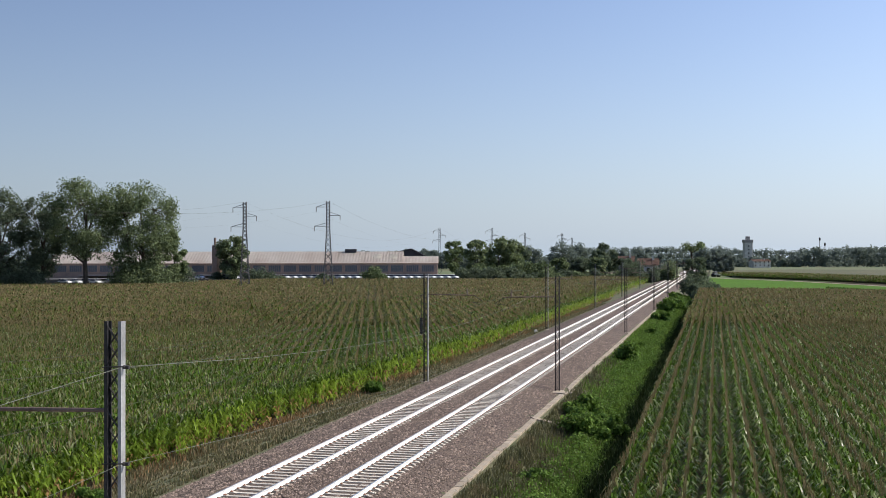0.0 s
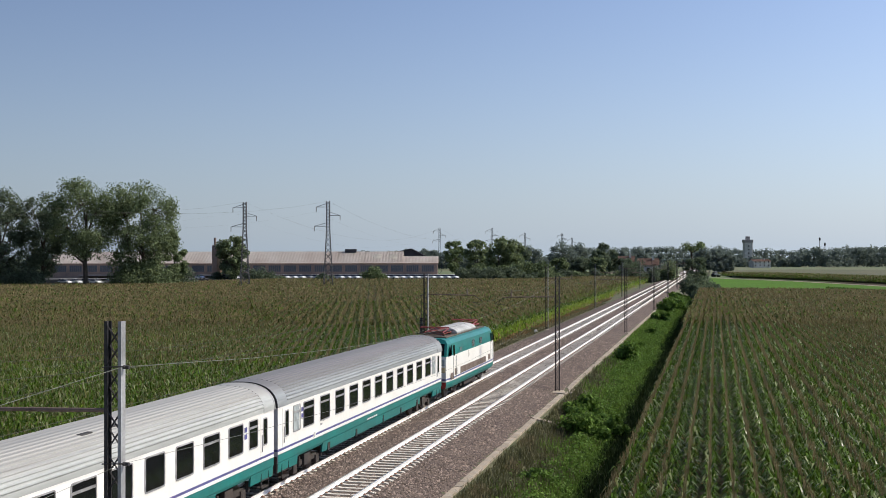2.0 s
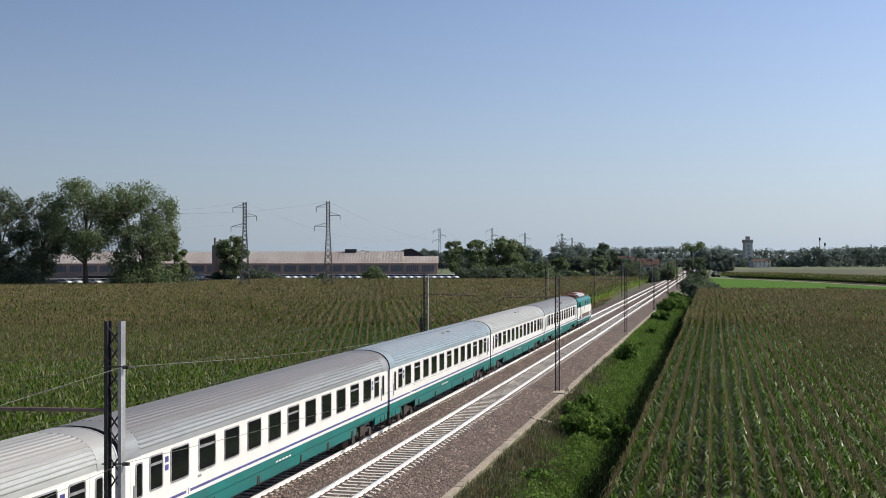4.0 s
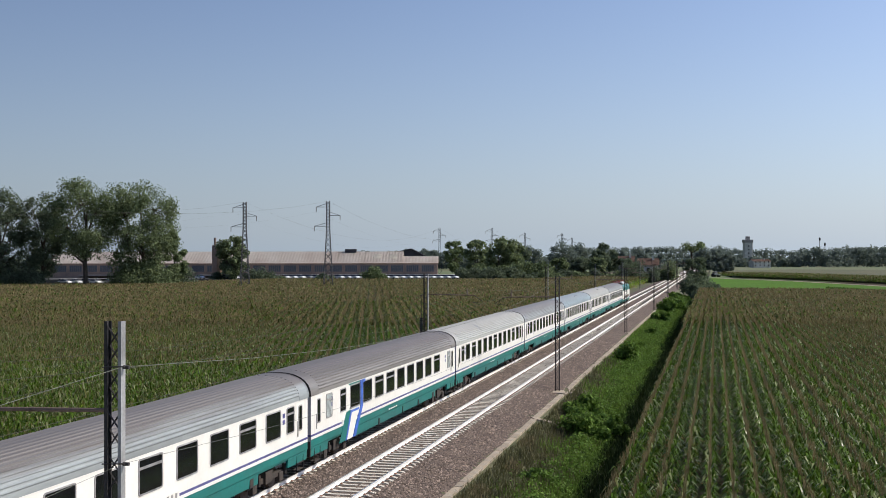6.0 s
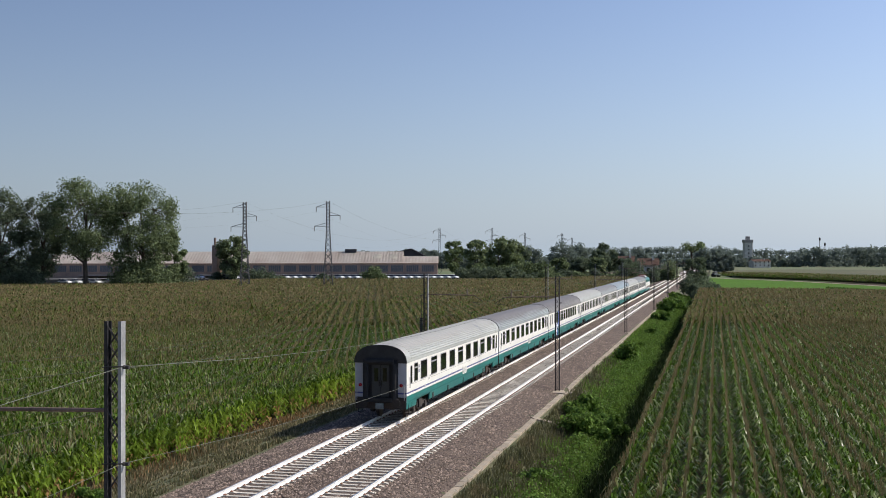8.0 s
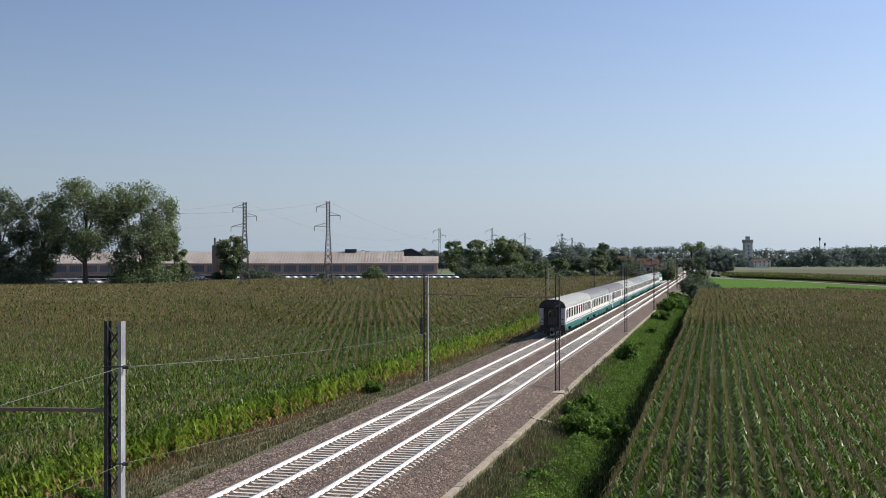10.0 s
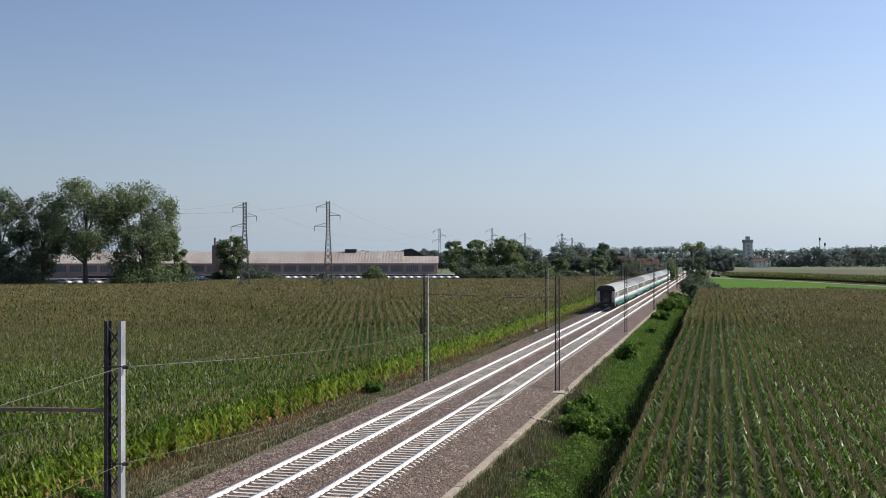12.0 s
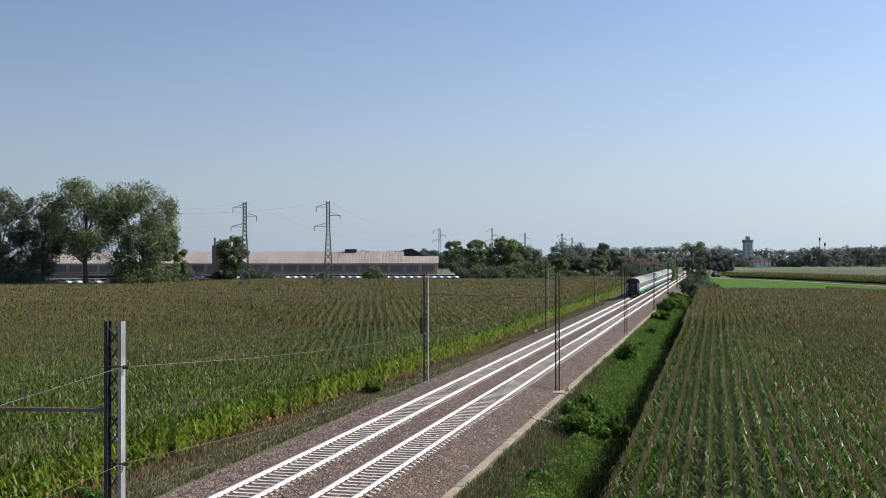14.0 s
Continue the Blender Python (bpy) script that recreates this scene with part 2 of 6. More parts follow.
def stones():
    """Loose ballast stones lying on the bed."""
    n = 36000
    y = 34 + 90 * rng.random(n) ** 2.0
    x = rng.uniform(-4.5, 6.8, n)
    z = np.interp(x, [-4.1, -3.4, -2.0, -1.2, -0.95, 0.95, 1.2, 1.78, 2.35, 2.6, 4.5, 4.62, 5.5, 6.78], [-0.72, -0.5, -0.2, -0.15, -0.205, -0.205, -0.15, -0.2, -0.15, -0.205, -0.205, -0.22, -0.32, -0.68])
    r = rng.uniform(0.035, 0.07, n)
    octa = np.array([(1, 0, 0), (-1, 0, 0), (0, 1, 0), (0, -1, 0), (0, 0, 0.8), (0, 0, -0.8)])
    f = np.array([(0, 2, 4), (2, 1, 4), (1, 3, 4), (3, 0, 4)])
    V = octa[None] * r[:, None, None] * rng.uniform(0.6, 1.4, (n, 6, 1))
    a = rng.uniform(0, 6.28, n)
    c, s = np.cos(a)[:, None], np.sin(a)[:, None]
    V = np.stack([V[..., 0] * c - V[..., 1] * s, V[..., 0] * s + V[..., 1] * c, V[..., 2]], -1) + np.stack([x, y, z + 0.01 - 0.03 * ((np.abs(x) < 1.0) | (np.abs(x - SPACING) < 1.0))], 1)[:, None]
    F = (f[None] + (np.arange(n) * 6)[:, None, None]).reshape(-1, 3)
    ob = new("ballast_stones", fast_mesh("ballast_stones", V.reshape(-1, 3), F, [M_STONE]))
    tagged(ob, "loose reddish grey crushed stones on the trackbed", "ballast", kind="stuff")


stones()

# ---- train materials ----
M_WHITE = material("white_coach_paint", (0.87, 0.85, 0.79), 0.38, scale=0.5, fine=6, second=(0.8, 0.78, 0.72), vary=0.04, bump=0.02)
M_TEAL = material("teal_coach_paint", (0.008, 0.185, 0.165), 0.38, scale=0.7, fine=6, second=(0.018, 0.14, 0.13), vary=0.1, bump=0.02)
M_LILAC = material("blue_violet_stripe", (0.1, 0.1, 0.3), 0.4, vary=0.05, bump=0)
M_BLUE = material("blue_painted_band", (0.06, 0.16, 0.62), 0.4, vary=0.05, bump=0)
M_PANE = material("dark_window_glass", (0.012, 0.013, 0.014), 0.08, vary=0.1, bump=0, gloss=0.6)
M_PANE_PALE = material("frosted_window_glass", (0.45, 0.5, 0.5), 0.25, vary=0.05, bump=0)
M_FRAME = material("aluminium_window_frame", (0.52, 0.51, 0.5), 0.45, 0.55, vary=0.08, bump=0)
M_RUBBER = material("black_rubber", (0.016, 0.016, 0.017), 0.75, vary=0.2)
M_UNDER = material("sooty_underframe", (0.036, 0.031, 0.028), 0.85, scale=2, fine=16, second=(0.06, 0.045, 0.035))
M_WHEEL = material("wheel_steel", (0.16, 0.13, 0.11), 0.6, 0.6)
M_RED = material("red_buffer_beam", (0.45, 0.03, 0.03), 0.45, vary=0.1)
M_PANTO = material("red_pantograph", (0.3, 0.06, 0.05), 0.5, vary=0.15)
M_GRILLE = material("brown_grille", (0.13, 0.095, 0.075), 0.75, scale=1.2, fine=30, second=(0.22, 0.17, 0.13))
M_HATCH = material("pale_roof_hatch", (0.5, 0.5, 0.48), 0.55, scale=1.4, fine=10, second=(0.34, 0.34, 0.32), vary=0.12)
M_DECK = material("grimy_roof_deck", (0.11, 0.088, 0.066), 0.85, scale=1.2, fine=10)
M_FADED = material("faded_emblem", (0.1, 0.12, 0.12), 0.6, scale=6, fine=40, second=(0.08, 0.16, 0.15))
M_LENS = material("yellowed_headlight", (0.62, 0.5, 0.28), 0.2, vary=0.1, bump=0)
M_SMOKE = material("smoky_grey_glass", (0.16, 0.2, 0.21), 0.2, vary=0.1, bump=0)
M_TAIL = material("red_tail_lamp", (0.5, 0.02, 0.02), 0.25, vary=0.05, bump=0)
# whitish end walls, greyed for the shade on the coach's end
M_ENDWALL_SHADE = material("shade_grey_end_wall", (0.5, 0.5, 0.53), 0.5, scale=1.0, fine=8, second=(0.38, 0.38, 0.4), vary=0.08)
# beige end doors, their colour darkened for the gangway's shade
M_DOOR_SHADE = material("shade_dark_end_door", (0.055, 0.055, 0.05), 0.6, scale=1, fine=8, vary=0.1)
M_SOOT_SHADE = material("sooty_shaded_roof_end", (0.045, 0.042, 0.04), 0.8, scale=2, fine=16)


def roof_material(name, a, b, crest):
    """Painted sheet with streaks along the coach; brake dust lies thick along the crest."""
    m = material(name, a, 0.5, 0.15, scale=0.9, fine=10, second=b, vary=0.12, stretch=(1, 0.12, 1), bump=0.05)
    n, l = m.node_tree.nodes, m.node_tree.links
    xyz, dirt, mix = n.new("ShaderNodeSeparateXYZ"), n.new("ShaderNodeMapRange"), n.new("ShaderNodeMix")
    l.new(n["Texture Coordinate"].outputs["Object"], xyz.inputs[0])
    streak, add = n.new("ShaderNodeTexNoise"), n.new("ShaderNodeMath")
    stretch = n.new("ShaderNodeMapping")
    stretch.inputs["Scale"].default_value = (3, 0.1, 3)
    l.new(n["Texture Coordinate"].outputs["Object"], stretch.inputs[0])
    l.new(stretch.outputs[0], streak.inputs["Vector"])
    streak.inputs["Scale"].default_value, streak.inputs["Detail"].default_value = 1.6, 4
    add.operation = "MULTIPLY_ADD"
    add.inputs[1].default_value = 0.55
    l.new(streak.outputs[0], add.inputs[0])
    l.new(xyz.outputs[2], add.inputs[2])
    dirt.inputs["From Min"].default_value, dirt.inputs["From Max"].default_value = 3.8, 4.12
    l.new(add.outputs[0], dirt.inputs[0])
    mix.data_type = "RGBA"
    mix.inputs[7].default_value = (*crest, 1)
    l.new(dirt.outputs[0], mix.inputs[0])
    hue = n["Hue/Saturation/Value"]
    l.new(hue.outputs[0], mix.inputs[6])
    l.new(mix.outputs[2], n["Principled BSDF"].inputs["Base Color"])
    return m


ROOFS = {
    "mid": roof_material("grey_roof", (0.33, 0.345, 0.34), (0.23, 0.245, 0.245), (0.19, 0.18, 0.17)),
    "pale": roof_material("pale_grey_roof", (0.46, 0.47, 0.44), (0.36, 0.37, 0.35), (0.36, 0.35, 0.32)),
    "bluish": roof_material("bluish_grey_roof", (0.3, 0.37, 0.4), (0.24, 0.3, 0.33), (0.25, 0.285, 0.3)),
    "brown": roof_material("brownish_grey_roof", (0.34, 0.37, 0.37), (0.23, 0.245, 0.245), (0.16, 0.145, 0.135)),
    "dusty": roof_material("dusty_brown_roof", (0.25, 0.235, 0.22), (0.17, 0.16, 0.15), (0.14, 0.125, 0.115)),
}
HALF = 13.0       # half the length of a coach's body
EAVE = 3.12


def roof_outline(grow=0.0, ribs=True):
    pts = []
    n = 96
    for i in range(n + 1):
        a = math.pi * i / n
        c, s = math.cos(a), math.sin(a)
        rib = 0.022 if ribs and (i % 4 in (1, 2)) and 0.1 < a < math.pi - 0.1 else 0.0
        r = 1 + grow + rib
        pts.append((1.41 * math.copysign(abs(c) ** 0.8, c) * r, EAVE + 0.93 * s ** 0.86 * r if s > 0.001 else EAVE))
    return pts


def ring(bm, w, h, t, depth, mat=0, corner=0.09):
    """A rounded window frame in the y-z plane, standing out towards +x."""
    def loop(wi, hi, r, x):
        pts = []
        for k, (sy, sz) in enumerate(((1, 1), (-1, 1), (-1, -1), (1, -1))):
            for j in range(4):
                a = math.pi / 2 * (k + j / 3)
                pts.append(bm.verts.new((x, sy * (wi / 2 - r) + r * math.cos(a), sz * (hi / 2 - r) + r * math.sin(a))))
        return pts
    loops = [loop(w, h, corner, 0), loop(w, h, corner, depth), loop(w - 2 * t, h - 2 * t, corner * 0.6, depth), loop(w - 2 * t, h - 2 * t, corner * 0.6, 0.002)]
    for a, b in zip(loops, loops[1:]):
        for i in range(16):
            f = bm.faces.new((a[i], a[(i + 1) % 16], b[(i + 1) % 16], b[i]))
            f.material_index = mat
    return loops[-1]


def window_meshes(w, h, hopper):
    bm = bmesh.new()
    ring(bm, w, h, 0.045, 0.022)
    if hopper:
        box(bm, 0.004, 0.026, -w / 2 + 0.04, w / 2 - 0.04, h * 0.2, h * 0.2 + 0.075)
    bmesh.ops.recalc_face_normals(bm, faces=bm.faces)
    fr = mesh_of(bm, M_FRAME, name="window")
    bm = bmesh.new()
    box(bm, -0.03, 0.006, -w / 2 + 0.03, w / 2 - 0.03, -h / 2 + 0.03, h / 2 - 0.03)
    pa = mesh_of(bm, M_PANE, name="pane")
    return fr, pa


W_BIG, W_HOP, W_NARROW, W_DOOR = window_meshes(1.22, 1.04, False), window_meshes(1.24, 1.04, True), window_meshes(0.8, 1.02, True), window_meshes(0.4, 1.0, False)
W_WIDE, W_WIDEHOP = window_meshes(1.45, 1.04, False), window_meshes(1.45, 1.04, True)
bm = bmesh.new()
box(bm, -0.03, 0.006, -0.3, 0.3, -0.48, 0.48)
P_PALE = mesh_of(bm, M_PANE_PALE, name="pane")


def add_window(parent, meshes, x, y, z, flip, pale=False):
    w = part("window", meshes[0], None, parent, m=pose(x, y, z, 0, 0, 180 if flip else 0))
    part("pane", P_PALE if pale else meshes[1], None, w, "frosted pale pane" if pale else "")
    return w


def wheel_mesh(r):
    bm = bmesh.new()
    for x0, x1, rr in ((-0.065, 0.07, r), (-0.09, -0.065, r + 0.03), (-0.1, 0.1, r * 0.22)):
        bar(bm, (x0, 0, r), (x1, 0, r), rr, 20)
    return mesh_of(bm, M_WHEEL, name="wheel")


WHEEL, WHEEL_BIG = wheel_mesh(0.46), wheel_mesh(0.6)


def bogie(parent, y, wheel, base, r):
    bm = bmesh.new()
    for s in (-1, 1):
        box(bm, s * 1.0, s * 1.16, y - base / 2 - 0.55, y + base / 2 + 0.55, r, r + 0.2, 0.02)
        for e in (-1, 1):
            box(bm, s * 1.02, s * 1.22, y + e * base / 2 - 0.2, y + e * base / 2 + 0.2, r - 0.2, r + 0.15, 0.02)
            bar(bm, (s * 1.2, y + e * base / 2 + 0.35, r + 0.02), (s * 1.2, y + e * base / 2 + 0.35, r + 0.4), 0.09, 8)
        box(bm, s * 1.02, s * 1.25, y - 0.35, y + 0.35, r - 0.05, r + 0.42, 0.03)
    box(bm, -1.0, 1.0, y - 0.4, y + 0.4, r + 0.05, r + 0.4, 0.03)
    b = part("bogie", bm, M_UNDER, parent, "sooty brown bogie frame")
    for s in (-1, 1):
        for e in (-1, 1):
            part("wheel", wheel, None, b, m=pose(s * 0.75, y + e * base / 2, 0, 0, 0, 0 if s > 0 else 180))
    return b


def buffers(bm, half, z=1.05):
    for e in (-1, 1):
        for s in (-1, 1):
            bar(bm, (s * 0.875, e * half, z), (s * 0.875, e * (half + 0.22), z), 0.09, 10)
            bar(bm, (s * 0.875, e * (half + 0.2), z), (s * 0.875, e * (half + 0.25), z), 0.24, 14)


def body_mesh():
    bm = bmesh.new()
    side = [(1.36, 0.98), (1.41, 1.1), (1.41, 1.38), (1.41, 1.49), (1.41, 1.575), (1.41, EAVE)]
    prism(bm, side + [(-x, z) for x, z in side[::-1]], -HALF, HALF)
    for f in bm.faces:
        c = f.calc_center_median()
        if abs(f.normal.y) > 0.9:
            f.material_index = 3
        else:
            f.material_index = 1 if c.z < 1.38 else 2 if 1.49 < c.z < 1.575 else 0
    return mesh_of(bm, [M_WHITE, M_TEAL, M_LILAC, M_ENDWALL_SHADE], name="body")


def skirt_mesh(y0, y1, z0=0.66):
    bm = bmesh.new()
    prism(bm, [(1.30, z0), (1.375, z0), (1.40, 1.04), (1.32, 1.04)], y0, y1)
    return mesh_of(bm, M_TEAL, name="skirt")


BODY = body_mesh()
SKIRTS = [skirt_mesh(-8.0, 8.0), skirt_mesh(10.9, 12.95, 0.7), skirt_mesh(-12.95, -10.9, 0.7)]
ROOF_MESHES = {}
for key, m in ROOFS.items():
    bm = bmesh.new()
    prism(bm, roof_outline(), -HALF + 0.95, HALF - 0.95)
    ROOF_MESHES[key] = mesh_of(bm, m, name="roof")
ROOF_ENDS = {}
for key, m in ROOFS.items():
    bm = bmesh.new()
    prism(bm, roof_outline(0.012, False), HALF - 0.95, HALF + 0.02)
    prism(bm, roof_outline(0.024, False), HALF + 0.02, HALF + 0.09)
    bm.normal_update()
    # the end faces are dark caps, darkened further for their shade
    for f in bm.faces:
        f.material_index = 1 if f.normal.y > 0.5 else 0
    ROOF_ENDS[key] = mesh_of(bm, [m, M_SOOT_SHADE], name="roof_end")

def door_mesh():
    bm = bmesh.new()
    box(bm, 0.0, 0.012, -0.43, 0.43, 1.62, 3.05, 0.004)
    box(bm, 0.012, 0.045, -0.3, -0.26, 1.75, 2.35, 0.0, 1)
    return mesh_of(bm, [M_WHITE, M_FRAME], name="door")


DOOR = door_mesh()


def underfloor():
    bm = bmesh.new()
    box(bm, -1.0, 1.0, -HALF + 0.1, HALF - 0.1, 0.9, 1.02)
    for y, ln in ((-5.6, 2.2), (-2.2, 1.6), (0.8, 2.4), (4.6, 2.0)):
        box(bm, -1.22, 1.22, y - ln / 2, y + ln / 2, 0.5, 0.95, 0.03)
    for e in (-1, 1):
        box(bm, -1.38, 1.38, e * (HALF - 0.05), e * (HALF + 0.03), 0.7, 1.32, 0.01)
    buffers(bm, HALF)
    return mesh_of(bm, M_UNDER, name="underframe")


UNDER = underfloor()


def gangway():
    bm = bmesh.new()
    for s in (-1, 1):
        bar(bm, (s * 0.76, 0.14, 1.2), (s * 0.76, 0.14, 3.1), 0.16, 12)
        box(bm, s * 0.58, s * 0.94, 0.0, 0.14, 1.1, 3.3)
    bar(bm, (-0.76, 0.14, 3.2), (0.76, 0.14, 3.2), 0.17, 12)
    box(bm, -0.94, 0.94, 0.0, 0.03, 1.05, 3.35)
    box(bm, -0.7, 0.7, 0.0, 0.34, 1.08, 1.3, 0.02)
    return mesh_of(bm, M_RUBBER, name="gangway")


GANGWAY = gangway()


def end_door():
    bm = bmesh.new()
    for q in (-1, 1):
        box(bm, q * 0.015, q * 0.47, 0.03, 0.055, 1.35, 3.05, 0.01)
        box(bm, q * 0.12, q * 0.34, 0.05, 0.062, 2.15, 2.85, 0.0, 1)
        box(bm, q * 0.05, q * 0.08, 0.05, 0.085, 1.9, 2.2, 0.0, 1)
    return mesh_of(bm, [M_DOOR_SHADE, M_PANE], name="end_door")


END_DOOR = end_door()


def coach(kind, roof, label, band=False, tail=False, smudges=False):
    c = thing("passenger_coach", label, "railway coach", "coaches of the train")
    part("body", BODY, None, c)
    for e in (-1, 1):
        for s in (-1, 1):
            bm = bmesh.new()
            box(bm, s * 0.93, s * 1.4, e * HALF, e * (HALF + 0.004), 1.49, 1.575)
            part("end_stripe", bm, M_LILAC, c)
    part("roof", ROOF_MESHES[roof], None, c, {"mid": "ribbed grey roof", "pale": "ribbed pale grey roof", "bluish": "ribbed bluish grey roof", "brown": "ribbed brownish grey roof", "dusty": "ribbed dusty brown roof"}[roof])
    part("roof_end", ROOF_ENDS[roof], None, c, "grey roof end, its dark face deepened for shade")
    part("roof_end", ROOF_ENDS[roof], None, c, "grey roof end, its dark face deepened for shade", m=pose(0, 0, 0, 0, 0, 180))
    for s in SKIRTS:
        part("skirt", s, None, c)
        part("skirt", s, None, c, m=pose(0, 0, 0, 0, 0, 180))
    part("underframe", UNDER, None, c)
    bogie(c, -9.4, WHEEL, 2.56, 0.46)
    bogie(c, 9.4, WHEEL, 2.56, 0.46)
    for e in (0, 180):
        g = part("gangway", GANGWAY, None, c, "black rubber gangway", m=pose(0, 0, 0, 0, 0, e) @ pose(0, HALF, 0))
        part("end_door", END_DOOR, None, g, "double end door with narrow panes, coloured dark for shade")
    zc = 2.5
    for s in (-1, 1):
        x, flip = s * 1.411, s < 0
        for e in (-1, 1):
            d = part("door", DOOR, None, c, m=pose(x, e * 12.13, 0, 0, 0, 180 if flip else 0))
            add_window(d, W_DOOR, 0.012, 0, 2.45, False)
        if kind == "open":
            for i in range(11):
                add_window(c, W_HOP, x, 1.94 * (i - 5), zc, flip)
            for e in (-11.05, 11.05):
                add_window(c, W_NARROW, x, e, zc, flip, True)
        elif kind == "saloon":
            for i in range(9):
                add_window(c, W_WIDEHOP if i % 3 == 1 else W_WIDE, x, 2.34 * (i - 4), zc, flip)
            for e in (-11.1, 11.1):
                add_window(c, W_NARROW, x, e, zc, flip)
        elif kind == "bar":
            for y, w in ((-7.24, W_WIDE), (-5.38, W_WIDE), (-3.45, W_WIDEHOP), (-1.5, W_WIDEHOP), (0.42, W_WIDE), (2.35, W_WIDE), (4.28, W_WIDE), (6.21, W_WIDE), (8.25, W_WIDEHOP)):
                add_window(c, w, x, y, zc, flip)
            add_window(c, W_NARROW, x, -8.95, zc, flip)
            for e in (-10.8, 11.3):
                add_window(c, W_NARROW, x, e, zc, flip, True)
        else:
            for i in range(11):
                add_window(c, W_HOP if i % 4 == 1 else W_BIG, x, 1.915 * (i - 5), zc, flip)
            for e in (-11.08, 11.08):
                add_window(c, W_NARROW, x, e, zc, flip)
        # small white and coloured panels of writing that cannot be read
        bm = bmesh.new()
        turned = 180 if flip else 0
        if kind == "saloon":
            box(bm, -0.01, 0.012, -0.6, 0.6, 1.2, 1.68, 0)
            for k in range(4):
                box(bm, 0.012, 0.015, -0.5 + k * 0.27, -0.36 + k * 0.27, 1.25, 1.63, 0, 1)
            part("data_panel", bm, [M_WHITE, M_FRAME], c, "white panel with grey lettering bars", m=pose(x, 1.2, 0, 0, 0, turned))
        else:
            for k in range(5):
                box(bm, -0.01, 0.005, -0.8 + k * 0.33, -0.58 + k * 0.33, 1.13, 1.19)
            part("data_lettering", bm, M_WHITE, c, "row of small white lettering bars", m=pose(x, -1.0, 0, 0, 0, turned))["kind"] = "stuff"
        for e in (-10.42, 10.42):
            bm = bmesh.new()
            for z in (2.42, 2.66):
                box(bm, -0.01, 0.005, -0.11, 0.11, z, z + 0.17)
            part("class_sign", bm, M_LILAC, c, m=pose(x, e, 0, 0, 0, turned))
        for y, z in ((-8.2, 1.86), (-7.9, 2.0)):
            bm = bmesh.new()
            box(bm, -0.01, 0.005, -0.13, 0.13, z - 0.05, z + 0.03)
            part("lettering", bm, M_FRAME, c, "small grey lettering bars", m=pose(x, y, 0, 0, 0, turned))
        bm = bmesh.new()
        box(bm, -0.01, 0.004, -0.13, 0.13, 1.4, 1.66)
        box(bm, 0.004, 0.007, -0.03, 0.05, 1.43, 1.63, 0, 1)
        part("class_numeral", bm, [M_WHITE, M_FRAME], c, "white patch with a grey bar in the stripe", m=pose(x, -9.0, 0, 0, 0, turned))
        # dark gaps, steps and boxes showing in the skirt
        for y, w, z in ((-7.2, 0.3, 0.95), (-3.4, 0.22, 0.95), (0.9, 0.14, 1.0), (4.1, 0.22, 0.95), (7.4, 0.3, 0.95)):
            bm = bmesh.new()
            box(bm, -0.06, 0.004, -w / 2, w / 2, 0.64, z, 0.004)
            part("skirt_opening", bm, M_UNDER, c, "dark opening in the skirt", m=pose(s * 1.4, y, 0, 0, 0, turned))
        for e in (-1, 1):
            bm = bmesh.new()
            for k in range(2):
                box(bm, -0.18, 0.02, -0.36, 0.36, 0.42 + k * 0.26, 0.46 + k * 0.26)
            for q in (-0.36, 0.33):
                box(bm, -0.02, 0.02, q, q + 0.03, 0.42, 0.98)
            part("door_step", bm, M_UNDER, c, "sooty folding door steps", m=pose(s * 1.38, e * 12.2, 0, 0, 0, turned))
    if band:
        def sheet(outline, out):
            """A painted panel on the side, its outline given along the coach and up."""
            q = bmesh.new()
            a = [q.verts.new((0.0, y, z)) for y, z in outline]
            b = [q.verts.new((out, y, z)) for y, z in outline]
            k = len(outline)
            for i in range(k):
                q.faces.new((a[i], a[(i + 1) % k], b[(i + 1) % k], b[i]))
            q.faces.new(a[::-1])
            q.faces.new(b)
            bmesh.ops.recalc_face_normals(q, faces=q.faces)
            return q
        at = pose(1.409, 0, 0)
        part("blue_band", sheet([(-6.48, 3.1), (-5.75, 3.1), (-5.75, 2.99), (-6.12, 2.93), (-6.12, 1.9), (-7.2, 0.68), (-7.62, 0.68), (-6.48, 1.9)], 0.03), M_BLUE, c, "bright blue slanting band", m=at)
        part("blue_band", sheet([(-7.9, 1.9), (-6.62, 1.9), (-6.75, 1.8), (-7.72, 1.8), (-8.42, 0.68), (-8.62, 0.68)], 0.012), M_BLUE, c, "narrow blue line beside the band", m=at)
        part("white_patch", sheet([(-7.72, 1.8), (-6.75, 1.8), (-7.62, 0.68), (-8.42, 0.68)], 0.01), M_WHITE, c, "white slanting patch", m=at)
        part("teal_band", sheet([(-8.12, 3.1), (-6.55, 3.1), (-6.55, 3.03), (-8.12, 3.03)], 0.01), M_TEAL, c, "teal panel above the window", m=at)
        part("teal_band", sheet([(-8.05, 1.93), (-7.9, 1.93), (-8.62, 0.68), (-9.5, 0.68), (-8.5, 1.9)], 0.01), M_TEAL, c, "teal panel beside the band", m=at)
    if smudges:
        for y in (1.2, 2.6):
            bm = bmesh.new()
            box(bm, 0.45, 0.8, y - 0.3, y + 0.3, 3.86, 4.0, 0.03)
            part("roof_vent", bm, M_SOOT_SHADE, c, "sooty roof vent")
    if tail:
        for s in (-1, 1):
            bm = bmesh.new()
            bar(bm, (s * 1.12, -HALF + 0.01, 1.95), (s * 1.12, -HALF - 0.05, 1.95), 0.09, 14)
            part("tail_lamp", bm, M_TAIL, c, "round red tail lamp", True)
        bm = bmesh.new()
